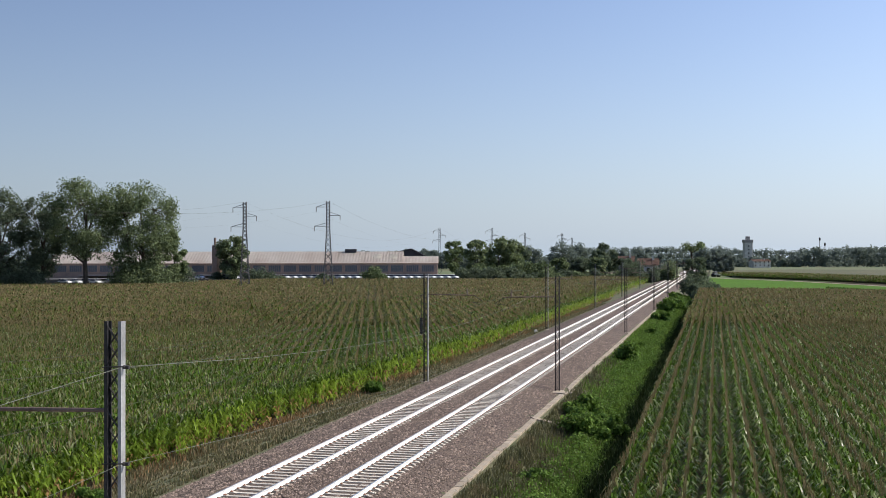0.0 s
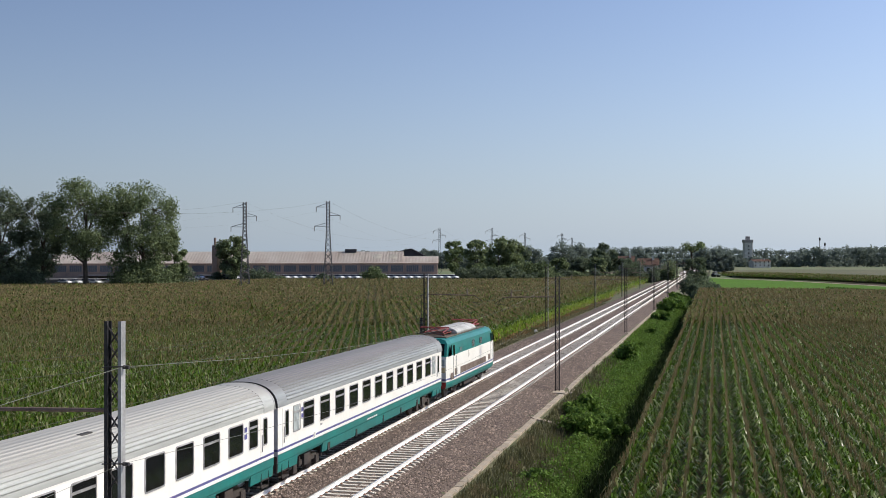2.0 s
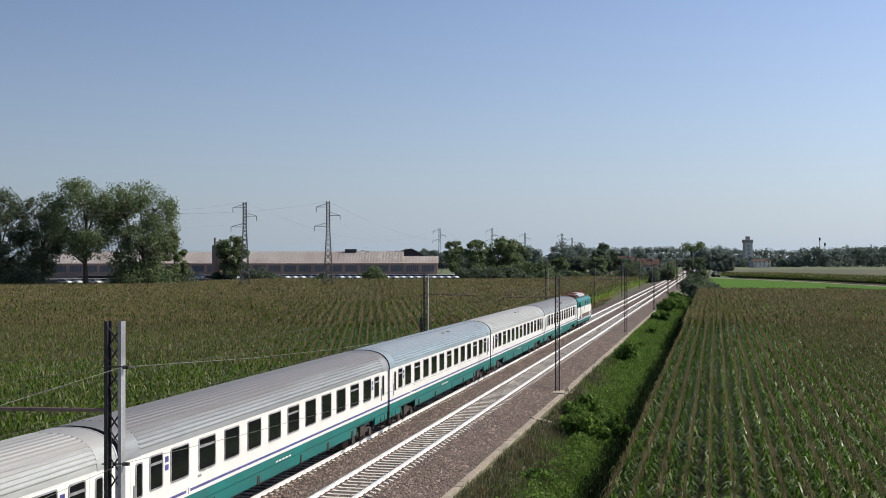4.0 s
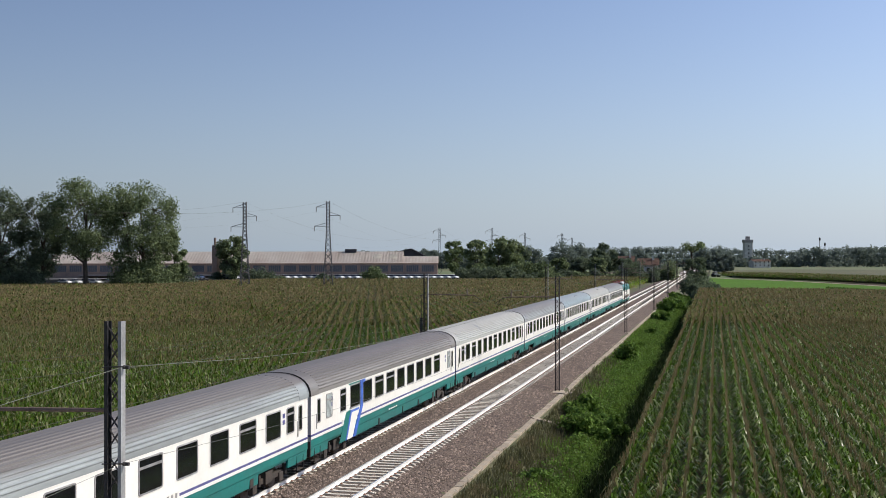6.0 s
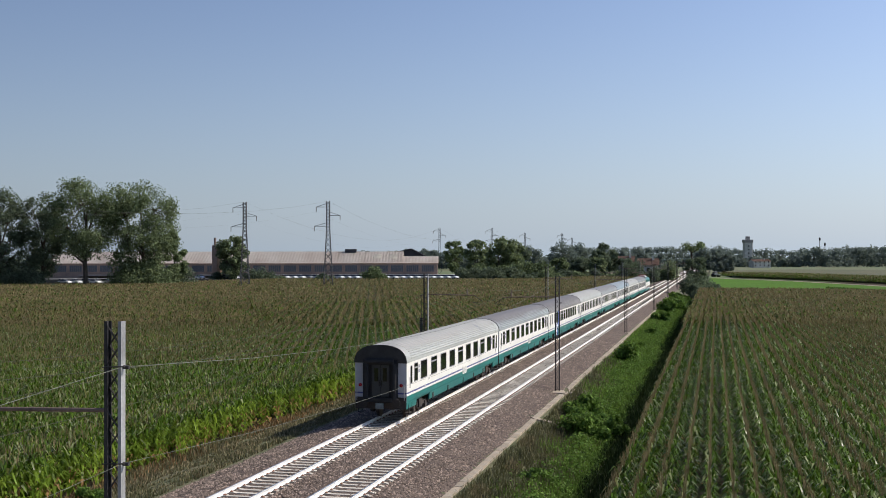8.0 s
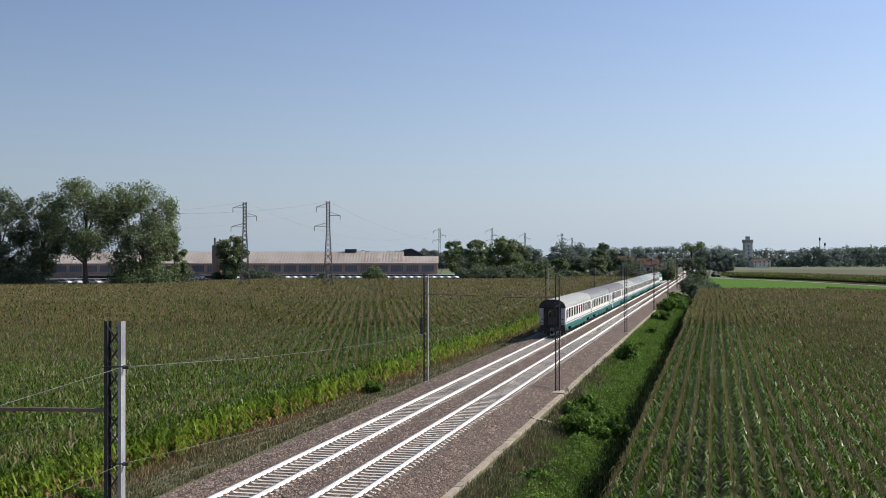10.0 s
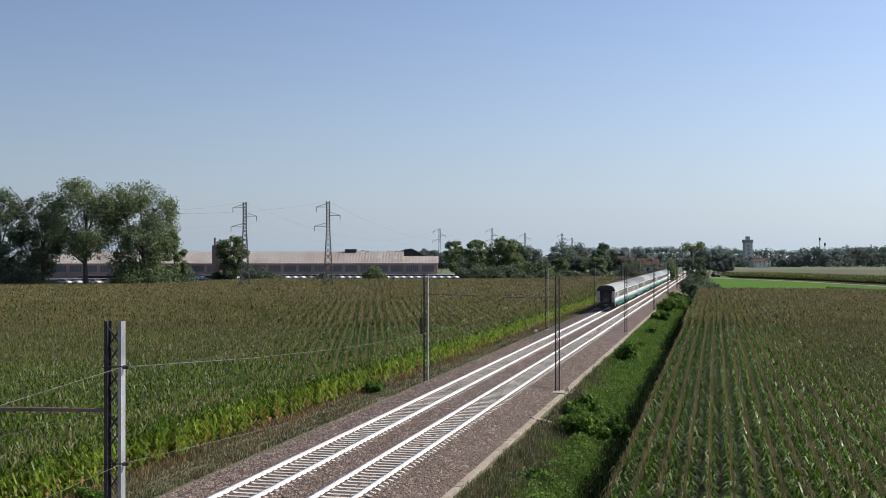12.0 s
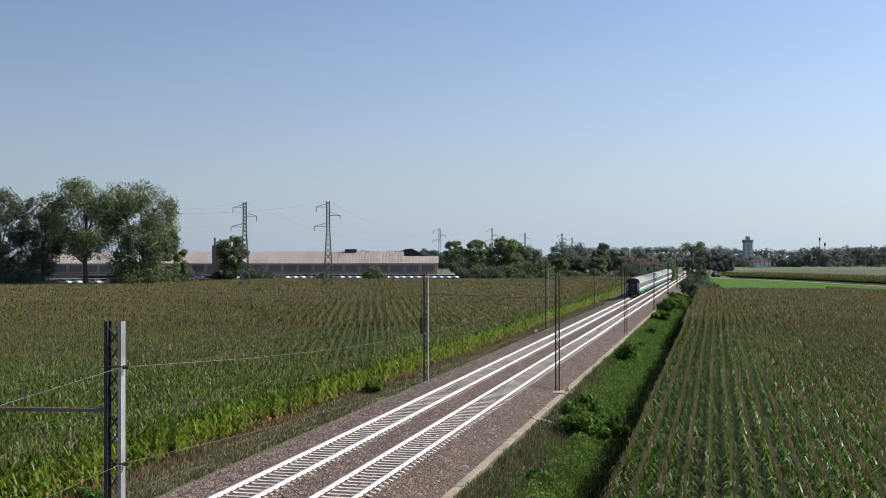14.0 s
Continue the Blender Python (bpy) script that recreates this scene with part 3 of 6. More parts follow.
        box(bm, -0.22, 0.22, -HALF - 0.28, -HALF - 0.2, 0.72, 1.05, 0.02)
        part("coupler_plate", bm, M_SMOKE, c, "grimy grey coupling plate")
        for s in (-1, 1):
            bm = bmesh.new()
            bar(bm, (s * 1.3, -HALF - 0.06, 1.15), (s * 1.3, -HALF - 0.06, 2.0), 0.02, 6)
            part("handrail", bm, M_FRAME, c)
    return c


def locomotive():
    c = thing("electric_locomotive", "teal and white electric locomotive with red pantographs and brown grilles", "locomotive")
    L = 7.6
    side = [(1.38, 0.72), (1.45, 0.9), (1.455, 1.12), (1.46, 1.23), (1.46, 1.32), (1.47, 1.42), (1.47, 2.66), (1.45, 3.0), (1.4, 3.38), (1.22, 3.6), (0.9, 3.68)]
    outline = side + [(-x, z) for x, z in side[::-1]]
    bm = bmesh.new()
    prism(bm, outline, -L, L)
    bmesh.ops.bisect_plane(bm, geom=bm.verts[:] + bm.edges[:] + bm.faces[:], plane_co=(0, -L + 1.35, 0), plane_no=(0, 1, 0))
    bmesh.ops.bisect_plane(bm, geom=bm.verts[:] + bm.edges[:] + bm.faces[:], plane_co=(0, L - 1.35, 0), plane_no=(0, 1, 0))
    for z in (1.12, 1.23, 1.32, 2.66):
        bmesh.ops.bisect_plane(bm, geom=bm.verts[:] + bm.edges[:] + bm.faces[:], plane_co=(0, 0, z), plane_no=(0, 0, 1))
    for v in bm.verts:
        if abs(v.co.y) > L - 0.1:
            e = math.copysign(1, v.co.y)
            v.co.y -= e * (max(0, v.co.z - 2.5) * 0.72 + max(0, 1.2 - v.co.z) * 0.3)
            v.co.x *= 0.92
    bm.normal_update()
    for f in bm.faces:
        p = f.calc_center_median()
        end = abs(f.normal.y) > 0.5
        if p.z < 1.12 and end:
            f.material_index = 3
        elif p.z < 1.12 or p.z > 2.66:
            f.material_index = 1
        elif 1.23 < p.z < 1.32:
            f.material_index = 2
        else:
            f.material_index = 0
    part("body", bm, [M_WHITE, M_TEAL, M_LILAC, M_RED], c)
    bm = bmesh.new()
    box(bm, -0.98, 0.98, -6.0, 6.0, 3.66, 3.74, 0.02)
    part("roof_deck", bm, M_DECK, c, "grimy roof deck")
    for k in range(4):
        bm = bmesh.new()
        prism(bm, [(-0.92, 3.74), (0.92, 3.74), (0.94, 3.86), (0.75, 4.02), (0.4, 4.12), (0.0, 4.15), (-0.4, 4.12), (-0.75, 4.02), (-0.94, 3.86)], -2.65 + k * 1.47, -1.22 + k * 1.47)
        bmesh.ops.bevel(bm, geom=bm.edges[:], offset=0.02, segments=1, affect="EDGES")
        part("roof_hatch", bm, M_HATCH, c, "pale rounded roof hatch")
    for y0 in (-4.2, 4.75):
        bm = bmesh.new()
        for s in (-1, 1):
            bar(bm, (s * 0.62, y0 - 1.1, 3.9), (s * 0.62, y0 + 1.1, 3.9), 0.05)
        for e in (-1.1, 0, 1.1):
            bar(bm, (-0.62, y0 + e, 3.9), (0.62, y0 + e, 3.9), 0.05)
        panto = part("pantograph", bm, M_PANTO, c, "folded red pantograph")
        for s in (-1, 1):
            for e in (-1, 1):
                part("insulator", bar(bmesh.new(), (s * 0.62, y0 + e * 0.9, 3.72), (s * 0.62, y0 + e * 0.9, 3.9), 0.08, 8), M_INSULATOR, panto)
            part("lower_arm", bar(bmesh.new(), (s * 0.58, y0 - 1.0, 3.95), (s * 0.5, y0 + 1.0, 4.1), 0.045), M_PANTO, panto)
            part("upper_arm", bar(bmesh.new(), (s * 0.5, y0 + 1.0, 4.1), (s * 0.25, y0 - 0.8, 4.22), 0.04), M_PANTO, panto)
            part("brace", bar(bmesh.new(), (s * 0.5, y0 - 0.9, 4.0), (-s * 0.5, y0 + 0.95, 4.1), 0.03), M_PANTO, panto)
        for dy in (-0.95, -0.6):
            part("contact_strip", bar(bmesh.new(), (-0.9, y0 + dy, 4.27), (0.9, y0 + dy, 4.27), 0.04), M_PANTO, panto)
    for k in range(3):
        bm = bmesh.new()
        box(bm, -0.75 + k * 0.5, -0.45 + k * 0.5, -3.4, -2.85, 3.74, 3.98, 0.03)
        part("roof_equipment", bm, M_DECK, c)
    for k in range(4):
        part("busbar", bar(bmesh.new(), (-0.8, -6.1 + k * 0.9, 3.95), (0.8, -5.8 + k * 0.9, 3.95), 0.025), M_UNDER, c)
    bogie(c, -4.1, WHEEL_BIG, 2.6, 0.6)
    bogie(c, 4.1, WHEEL_BIG, 2.6, 0.6)
    bm = bmesh.new()
    box(bm, -1.2, 1.2, -1.8, 1.8, 0.35, 0.9, 0.05)
    part("underframe", bm, M_UNDER, c)
    for e in (-1, 1):
        for s in (-1, 1):
            bm = bmesh.new()
            bar(bm, (s * 0.875, e * (L - 0.2), 1.05), (s * 0.875, e * (L + 0.12), 1.05), 0.1, 10)
            bar(bm, (s * 0.875, e * (L + 0.1), 1.05), (s * 0.875, e * (L + 0.16), 1.05), 0.25, 14)
            part("buffer", bm, M_UNDER, c)
    for s in (-1, 1):
        r = 0 if s > 0 else 180
        for k in range(6):
            bm = bmesh.new()
            w = 0.665
            box(bm, 0, 0.02, -w, w, 1.36, 1.76, 0.005)
            for j in range(5):
                box(bm, 0.02, 0.035, -w + 0.04, w - 0.04, 1.4 + j * 0.068, 1.43 + j * 0.068)
            part("grille", bm, M_GRILLE, c, "brown side grille", m=pose(s * 1.46, -3.4 + k * 1.36, 0, 0, 0, r))
        for y, z in ((-5.35, 1.4), (-6.35, 1.2), (5.3, 1.4)):
            bm = bmesh.new()
            box(bm, 0, 0.02, -0.36, 0.36, z, z + 0.4, 0.01)
            part("locker", bm, M_GRILLE, c, m=pose(s * 1.462, y, 0, 0, 0, r))
        for y in (-5.85, 6.1):
            part("cab_door_window", mesh_of(box(bmesh.new(), 0, 0.025, -0.2, 0.2, 2.6, 3.25, 0.01), M_PANE, name="cab_door_window"), None, c, m=pose(s * 1.45, y, 0, 0, 0, r))
            for q in (-0.36, 0.36):
                part("handrail", bar(bmesh.new(), (0.05, q, 1.3), (0.05, q, 2.6), 0.018, 6), M_FRAME, c, m=pose(s * 1.47, y, 0, 0, 0, r))
        for y, q in ((-6.75, 1), (6.8, -1)):
            bm = bmesh.new()
            v = [bm.verts.new((x_, y_ * q * s, z_)) for x_, y_, z_ in ((0, -0.42, 2.68), (0, 0.26, 2.68), (0, 0.26, 3.3), (0, 0.0, 3.3))]
            f = bm.faces.new(v)
            bmesh.ops.solidify(bm, geom=[f], thickness=0.05)
            bmesh.ops.recalc_face_normals(bm, faces=bm.faces)
            part("quarter_window", bm, M_SMOKE, c, m=pose(s * 1.47, y, 0, 0, 0, r))
        for y in (-0.1, 2.34):
            bm = bmesh.new()
            ring(bm, 0.82, 0.46, 0.05, 0.02, 0, 0.2)
            box(bm, -0.02, 0.008, -0.35, 0.35, -0.18, 0.18)
            bmesh.ops.recalc_face_normals(bm, faces=bm.faces)
            part("porthole", bm, M_SMOKE, c, "rounded grey engine-room window", m=pose(s * 1.46, y, 2.98, 0, 0, r))
        part("emblem_plate", mesh_of(box(bmesh.new(), 0, 0.02, -0.26, 0.26, 2.72, 3.0, 0.01), M_FADED, name="emblem_plate"), None, c, "faded reddish grey emblem plate", m=pose(s * 1.455, -3.95, 0, 0, 0, r))
        bm = bmesh.new()
        box(bm, 0, 0.01, -0.06, 0.06, 2.2, 2.6)
        part("emblem", bm, M_GRILLE, c, m=pose(s * 1.47, -1.55, 0, 0, 0, r))
    for e in (-1, 1):
        for s in (-1, 1):
            bm = bmesh.new()
            v = [bm.verts.new(q) for q in ((s * 0.06, e * (L - 0.11), 2.72), (s * 1.22, e * (L - 0.11), 2.72), (s * 1.14, e * (L - 0.6), 3.4), (s * 0.06, e * (L - 0.6), 3.4))]
            f = bm.faces.new(v)
            bmesh.ops.solidify(bm, geom=[f], thickness=0.05)
            bmesh.ops.recalc_face_normals(bm, faces=bm.faces)
            part("windscreen", bm, M_PANE, c)
            bm = bmesh.new()
            box(bm, s * 0.8, s * 1.3, e * (L - 0.32), e * (L + 0.03), 2.1, 2.5, 0.05)
            part("headlight", bm, M_PANE_PALE, c, "large pale headlight at the cab's corner")
            bm = bmesh.new()
            box(bm, s * 0.8, s * 1.31, e * (L - 0.34), e * (L + 0.03), 1.7, 2.02, 0.05)
            part("marker_light", bm, M_LENS, c, "yellowed marker light")
    return c


# ---- the train ----
LOCO_LENGTH, PITCH = 16.8, 26.4
TRAIN = [(locomotive(), 8.8)]
for i, (kind, roof, band, tail, smudge, label) in enumerate((
        ("open", "mid", False, False, False, "white and teal coach with a mid-grey roof and sliding windows"),
        ("compartment", "pale", False, False, True, "white and teal coach, pale ribbed roof, dark roof vents"),
        ("compartment", "bluish", False, False, True, "white and teal coach with a bluish grey ribbed roof"),
        ("compartment", "mid", False, False, False, "white and teal coach with a dull grey roof"),
        ("compartment", "pale", False, False, False, "white and teal coach with a pale grey ribbed roof"),
        ("bar", "dusty", True, False, False, "white and teal coach with a bright blue slanting band"),
        ("saloon", "brown", False, False, False, "white and teal saloon coach with a brownish grey roof"),
        ("saloon", "pale", False, True, False, "last white and teal coach with red tail lamps"))):
    TRAIN.append((coach(kind, roof, label, band, tail, smudge), -PITCH * (i + 0.5)))


def run(t):
    """Where along the line the coupling behind the locomotive is."""
    late = 0.02 if round(2 * t) % 2 else 0.0
    u = t - late
    return -2.0 + 33.9 * u - 0.365 * max(0.0, u - 7.5) ** 2 + float(np.interp(t, [0, 1, 2, 7, 8, 10.5, 12, 14], [-0.4, -0.15, 0.33, 0.3, 0.0, -0.5, -0.9, 0.4]))


def motions():
    for ob, offset in TRAIN:
        walk(ob, [(k * 0.5, pose(0, run(k * 0.5) + offset, 0)) for k in range(29)])

# ---- overhead line ----
M_ARM = material("brown_painted_tube", (0.2, 0.14, 0.11), 0.6, scale=1.5, fine=14)

def mast(x, y, top, width, base, reach, label, wide=False):
    """A lattice mast of two uprights with lacing; reach: where its arm ends, from the mast."""
    t = thing("catenary_mast", label, "mast", "masts of the overhead line", at=pose(x, y, 0))
    h = width / 2
    flange = 0.1 if wide else 0.065
    deep = 0.16 if wide else 0.08
    for s in (-1, 1):
        bm = bmesh.new()
        u = [(h, -deep), (h, deep), (h - flange, deep), (h - flange, deep - 0.012), (h - 0.012, deep - 0.012), (h - 0.012, 0.012 - deep), (h - flange, 0.012 - deep), (h - flange, -deep)]
        lo, hi = [bm.verts.new((s * p, q, base)) for p, q in u], [bm.verts.new((s * p, q, top)) for p, q in u]
        for i in range(8):
            bm.faces.new((lo[i], lo[(i + 1) % 8], hi[(i + 1) % 8], hi[i]))
        bm.faces.new(lo)
        bm.faces.new(hi)
        bmesh.ops.recalc_face_normals(bm, faces=bm.faces)
        # sun and shade put into the steels: lit right uprights light, left ones dark
        part("upright", bm, M_STEEL_LIT if s > 0 and (reach > 0 or y < 40) else M_STEEL_DARK, t, "galvanised upright, coloured lighter for the sun" if s > 0 and (reach > 0 or y < 40) else "dark upright")
    n = int((top - base) / (width * (0.8 if wide else 1.1)))
    step = (top - base - 0.1) / n
    for e in (-1, 1):
        bm = bmesh.new()
        for i in range(n):
            z = base + 0.05 + i * step
            s = 1 if (i + (e > 0)) % 2 else -1
            bar(bm, (-s * (h - 0.03), e * (deep - 0.02), z), (s * (h - 0.03), e * (deep - 0.02), z + step), 0.016, 4)
            if wide:
                bar(bm, (s * (h - 0.03), e * (deep - 0.02), z), (-s * (h - 0.03), e * (deep - 0.02), z + step), 0.012, 4)
        part("lacing", bm, M_STEEL_DARK, t)["kind"] = "stuff"
    bm = bmesh.new()
    box(bm, -h - 0.25, h + 0.25, -0.4, 0.4, base - 0.5, base + 0.06, 0.02)
    part("footing", bm, M_CONCRETE, t, "concrete footing")
    if reach:
        s = math.copysign(1, reach)
        arm = part("arm", bar(bmesh.new(), (s * h, 0, 5.93), (reach, 0, 5.86), 0.04, 8), M_ARM, t, "tubular cantilever arm")
        bm = bmesh.new()
        xi = reach - s * 0.62
        for k in range(5):
            bar(bm, (xi, 0, 5.95 + k * 0.085), (xi, 0, 6.0 + k * 0.085), 0.075, 10, 0.05)
        bar(bm, (xi, 0, 5.88), (xi, 0, 6.42), 0.03, 8)
        part("insulator", bm, M_INSULATOR, arm, "brown ribbed insulator")
        bm = bmesh.new()
        bar(bm, (reach - s * 0.1, 0, 5.85), (reach + s * 0.5, 0, 5.45), 0.02, 6)
        bar(bm, (reach + s * 0.55, 0, 5.4), (reach - s * 0.35, 0, 5.3), 0.016, 6)
        part("steady_arm", bm, M_STEEL_DARK, arm)
    if reach < 0:
        for z in ((6.72, 4.97) if y < 40 else (7.3, 5.5)):
            bm = bmesh.new()
            bar(bm, (h, 0, z), (h + 0.12, 0, z), 0.035, 8)
            bar(bm, (-h - 0.03, -0.1, z), (h + 0.08, -0.1, z + 0.02), 0.012, 6)
            part("feeder_clamp", bm, M_STEEL_DARK, t, "dark clamp of the feeder wire")
    else:
        bm = bmesh.new()
        bar(bm, (-math.copysign(h, reach or 1), 0, 5.9), (-math.copysign(h + 0.3, reach or 1), 0, 5.8), 0.04, 8)
        part("feeder_bracket", bm, M_INSULATOR, t)
    return t


LEFT_X, RIGHT_X = -3.75, 6.5
LEFT_Y = [82.6, 145.2, 205, 266, 328, 390, 452, 514]
RIGHT_Y = [18.9, 79.2, 141.2, 206.8, 268, 330, 392, 454, 516]
for y in LEFT_Y[::-1]:
    first_mast = mast(LEFT_X, y, 7.45, 0.36, -0.62, 3.75, "slender steel lattice mast with a tubular arm over the track")
bm = bmesh.new()
for k in range(8):
    bar(bm, (-0.36, 0, 3.0 + k * 0.15), (-0.36, 0, 3.13 + k * 0.15), 0.13, 12)
bar(bm, (-0.36, 0, 2.9), (-0.36, 0, 5.9), 0.02, 6)
part("counterweight", bm, M_STEEL_DARK, first_mast, "stack of dark tension weights")
for y in RIGHT_Y:
    mast(RIGHT_X + (0.07 if y < 40 else 0), y, 7.55 if y < 40 else 7.35, 0.34, -0.62, -3.85, "galvanised steel lattice mast seen close on the ballast shoulder" if y < 40 else "dark steel lattice mast standing on the ballast shoulder")


def hanging(name, points, sag, r, label, n=10, mat=None):
    """A wire hung from point to point."""
    cu = bpy.data.curves.new(name, "CURVE")
    cu.dimensions, cu.bevel_depth, cu.bevel_resolution = "3D", r, 0
    out = []
    for a, b in zip(points, points[1:]):
        for i in range(n):
            u = i / n
            p = Vector(a).lerp(Vector(b), u)
            p.z -= sag * 4 * u * (1 - u)
            out.append(p)
    out.append(Vector(points[-1]))
    sp = cu.splines.new("POLY")
    sp.points.add(len(out) - 1)
    for q, p in zip(sp.points, out):
        q.co = (*p, 1)
    cu.materials.append(mat or M_WIRE)
    dg_ob = bpy.data.objects.new(name, cu)
    me = bpy.data.meshes.new_from_object(dg_ob)
    bpy.data.objects.remove(dg_ob)
    return tagged(new(name, me), label, "wire", "wires of the line")


M_FEEDER = material("grey_aluminium_wire", (0.22, 0.23, 0.2), 0.8, 0.0, bump=0)
for x, ys in ((0.0, [-40, 20] + LEFT_Y), (SPACING, [-41] + RIGHT_Y)):
    hanging("contact_wire", [(x, y, 5.2) for y in ys], 0.02, 0.006, "thin contact wire over the track")
    hanging("messenger_wire", [(x, y, 6.35) for y in ys], 0.8, 0.006, "sagging messenger wire over the track")
hanging("feeder_wire", [(RIGHT_X + 0.22, -41, 7.0), (RIGHT_X + 0.22, 18.9, 6.72)] + [(RIGHT_X + 0.22, y, 7.3) for y in RIGHT_Y[1:]], 1.15, 0.0055, "sagging grey feeder wire along the masts", mat=M_FEEDER)
hanging("feeder_wire", [(RIGHT_X + 0.22, -41, 5.9), (RIGHT_X + 0.22, 18.9, 4.97)] + [(RIGHT_X + 0.22, y, 5.5) for y in RIGHT_Y[1:]], 1.05, 0.004, "sagging thin feeder wire along the masts", mat=M_FEEDER)
hanging("feeder_wire", [(LEFT_X - 0.45, -40, 5.8), (LEFT_X - 0.45, 20, 5.8)] + [(LEFT_X - 0.45, y, 5.8) for y in LEFT_Y], 1.0, 0.004, "sagging thin feeder wire along the masts")


# ---- cable trough of concrete lids ----
def trough():
    t = thing("cable_trough", "weathered concrete cable trough with lids, along the ballast", "cable trough", kind="structure")
    me = mesh_of(box(bmesh.new(), -0.165, 0.165, -0.485, 0.485, -0.09, 0.05, 0.012), M_CONCRETE, name="lid")
    y = 30.0
    while y < 230:
        x = 6.98
        if 76 < y < 84:
            x += 0.42 * math.exp(-((y - 79.6) / 1.6) ** 2)
        part("lid", me, None, t, m=pose(x + random.uniform(-0.012, 0.012), y, -0.66 + random.uniform(-0.008, 0.01), random.uniform(-0.5, 0.5), random.uniform(-1.5, 1.5), random.uniform(-0.7, 0.7)))
        y += 1.0
    slab = mesh_of(box(bmesh.new(), -0.75, 0.55, -0.45, 0.45, -0.1, 0.06, 0.02), M_CONCRETE, name="slab")
    part("slab", slab, None, t, "broad concrete slab at the mast's foot", m=pose(6.6, 78.2, -0.6, 0, 0, 4))
    for y in (66, 100.5, 104):
        part("slab", slab, None, t, m=pose(7.5, y, -0.8, 0, 14, 20))


trough()

marker = thing("marker_post", "small white marker stone beside the ballast", "marker", at=pose(-4.3, 139.5, -0.75))
part("stone", box(bmesh.new(), -0.16, 0.16, -0.14, 0.14, 0, 0.5, 0.03), M_RAIL_PAINT, marker)

# ---- maize ----
M_LEAF = material("maize_leaf", (0.07, 0.126, 0.012), 0.5, gloss=0.12, scale=0.15, fine=3, second=(0.05, 0.096, 0.01), vary=0.25, island=0.42, through_light=0.25, bump=0)
# yellow-green margin leaves, brightened further for sun on the field's edge
M_SUNLIT_EDGE = material("yellow_green_sunlit_edge_leaf", (0.25, 0.35, 0.04), 0.5, gloss=0.3, scale=0.2, fine=3, second=(0.16, 0.25, 0.03), vary=0.2, island=0.35, through_light=0.45, bump=0)
# glints on random leaves, put in as paler colour besides more gloss
M_GLINT = material("glint_pale_maize_leaf", (0.19, 0.22, 0.09), 0.42, gloss=0.35, vary=0.2, island=0.3, bump=0)
M_DRY = material("dry_maize_leaf", (0.33, 0.2, 0.08), 0.7, scale=0.3, fine=3, vary=0.3, island=0.3, through_light=0.3, bump=0)
M_OLIVE = material("olive_upper_maize_leaf", (0.105, 0.112, 0.03), 0.55, gloss=0.12, scale=0.15, fine=3, second=(0.085, 0.092, 0.026), vary=0.2, island=0.25, through_light=0.22, bump=0)
M_TASSEL = material("maize_tassel", (0.28, 0.22, 0.105), 0.8, scale=0.2, fine=3, vary=0.15, island=0.15, through_light=0.25, bump=0)


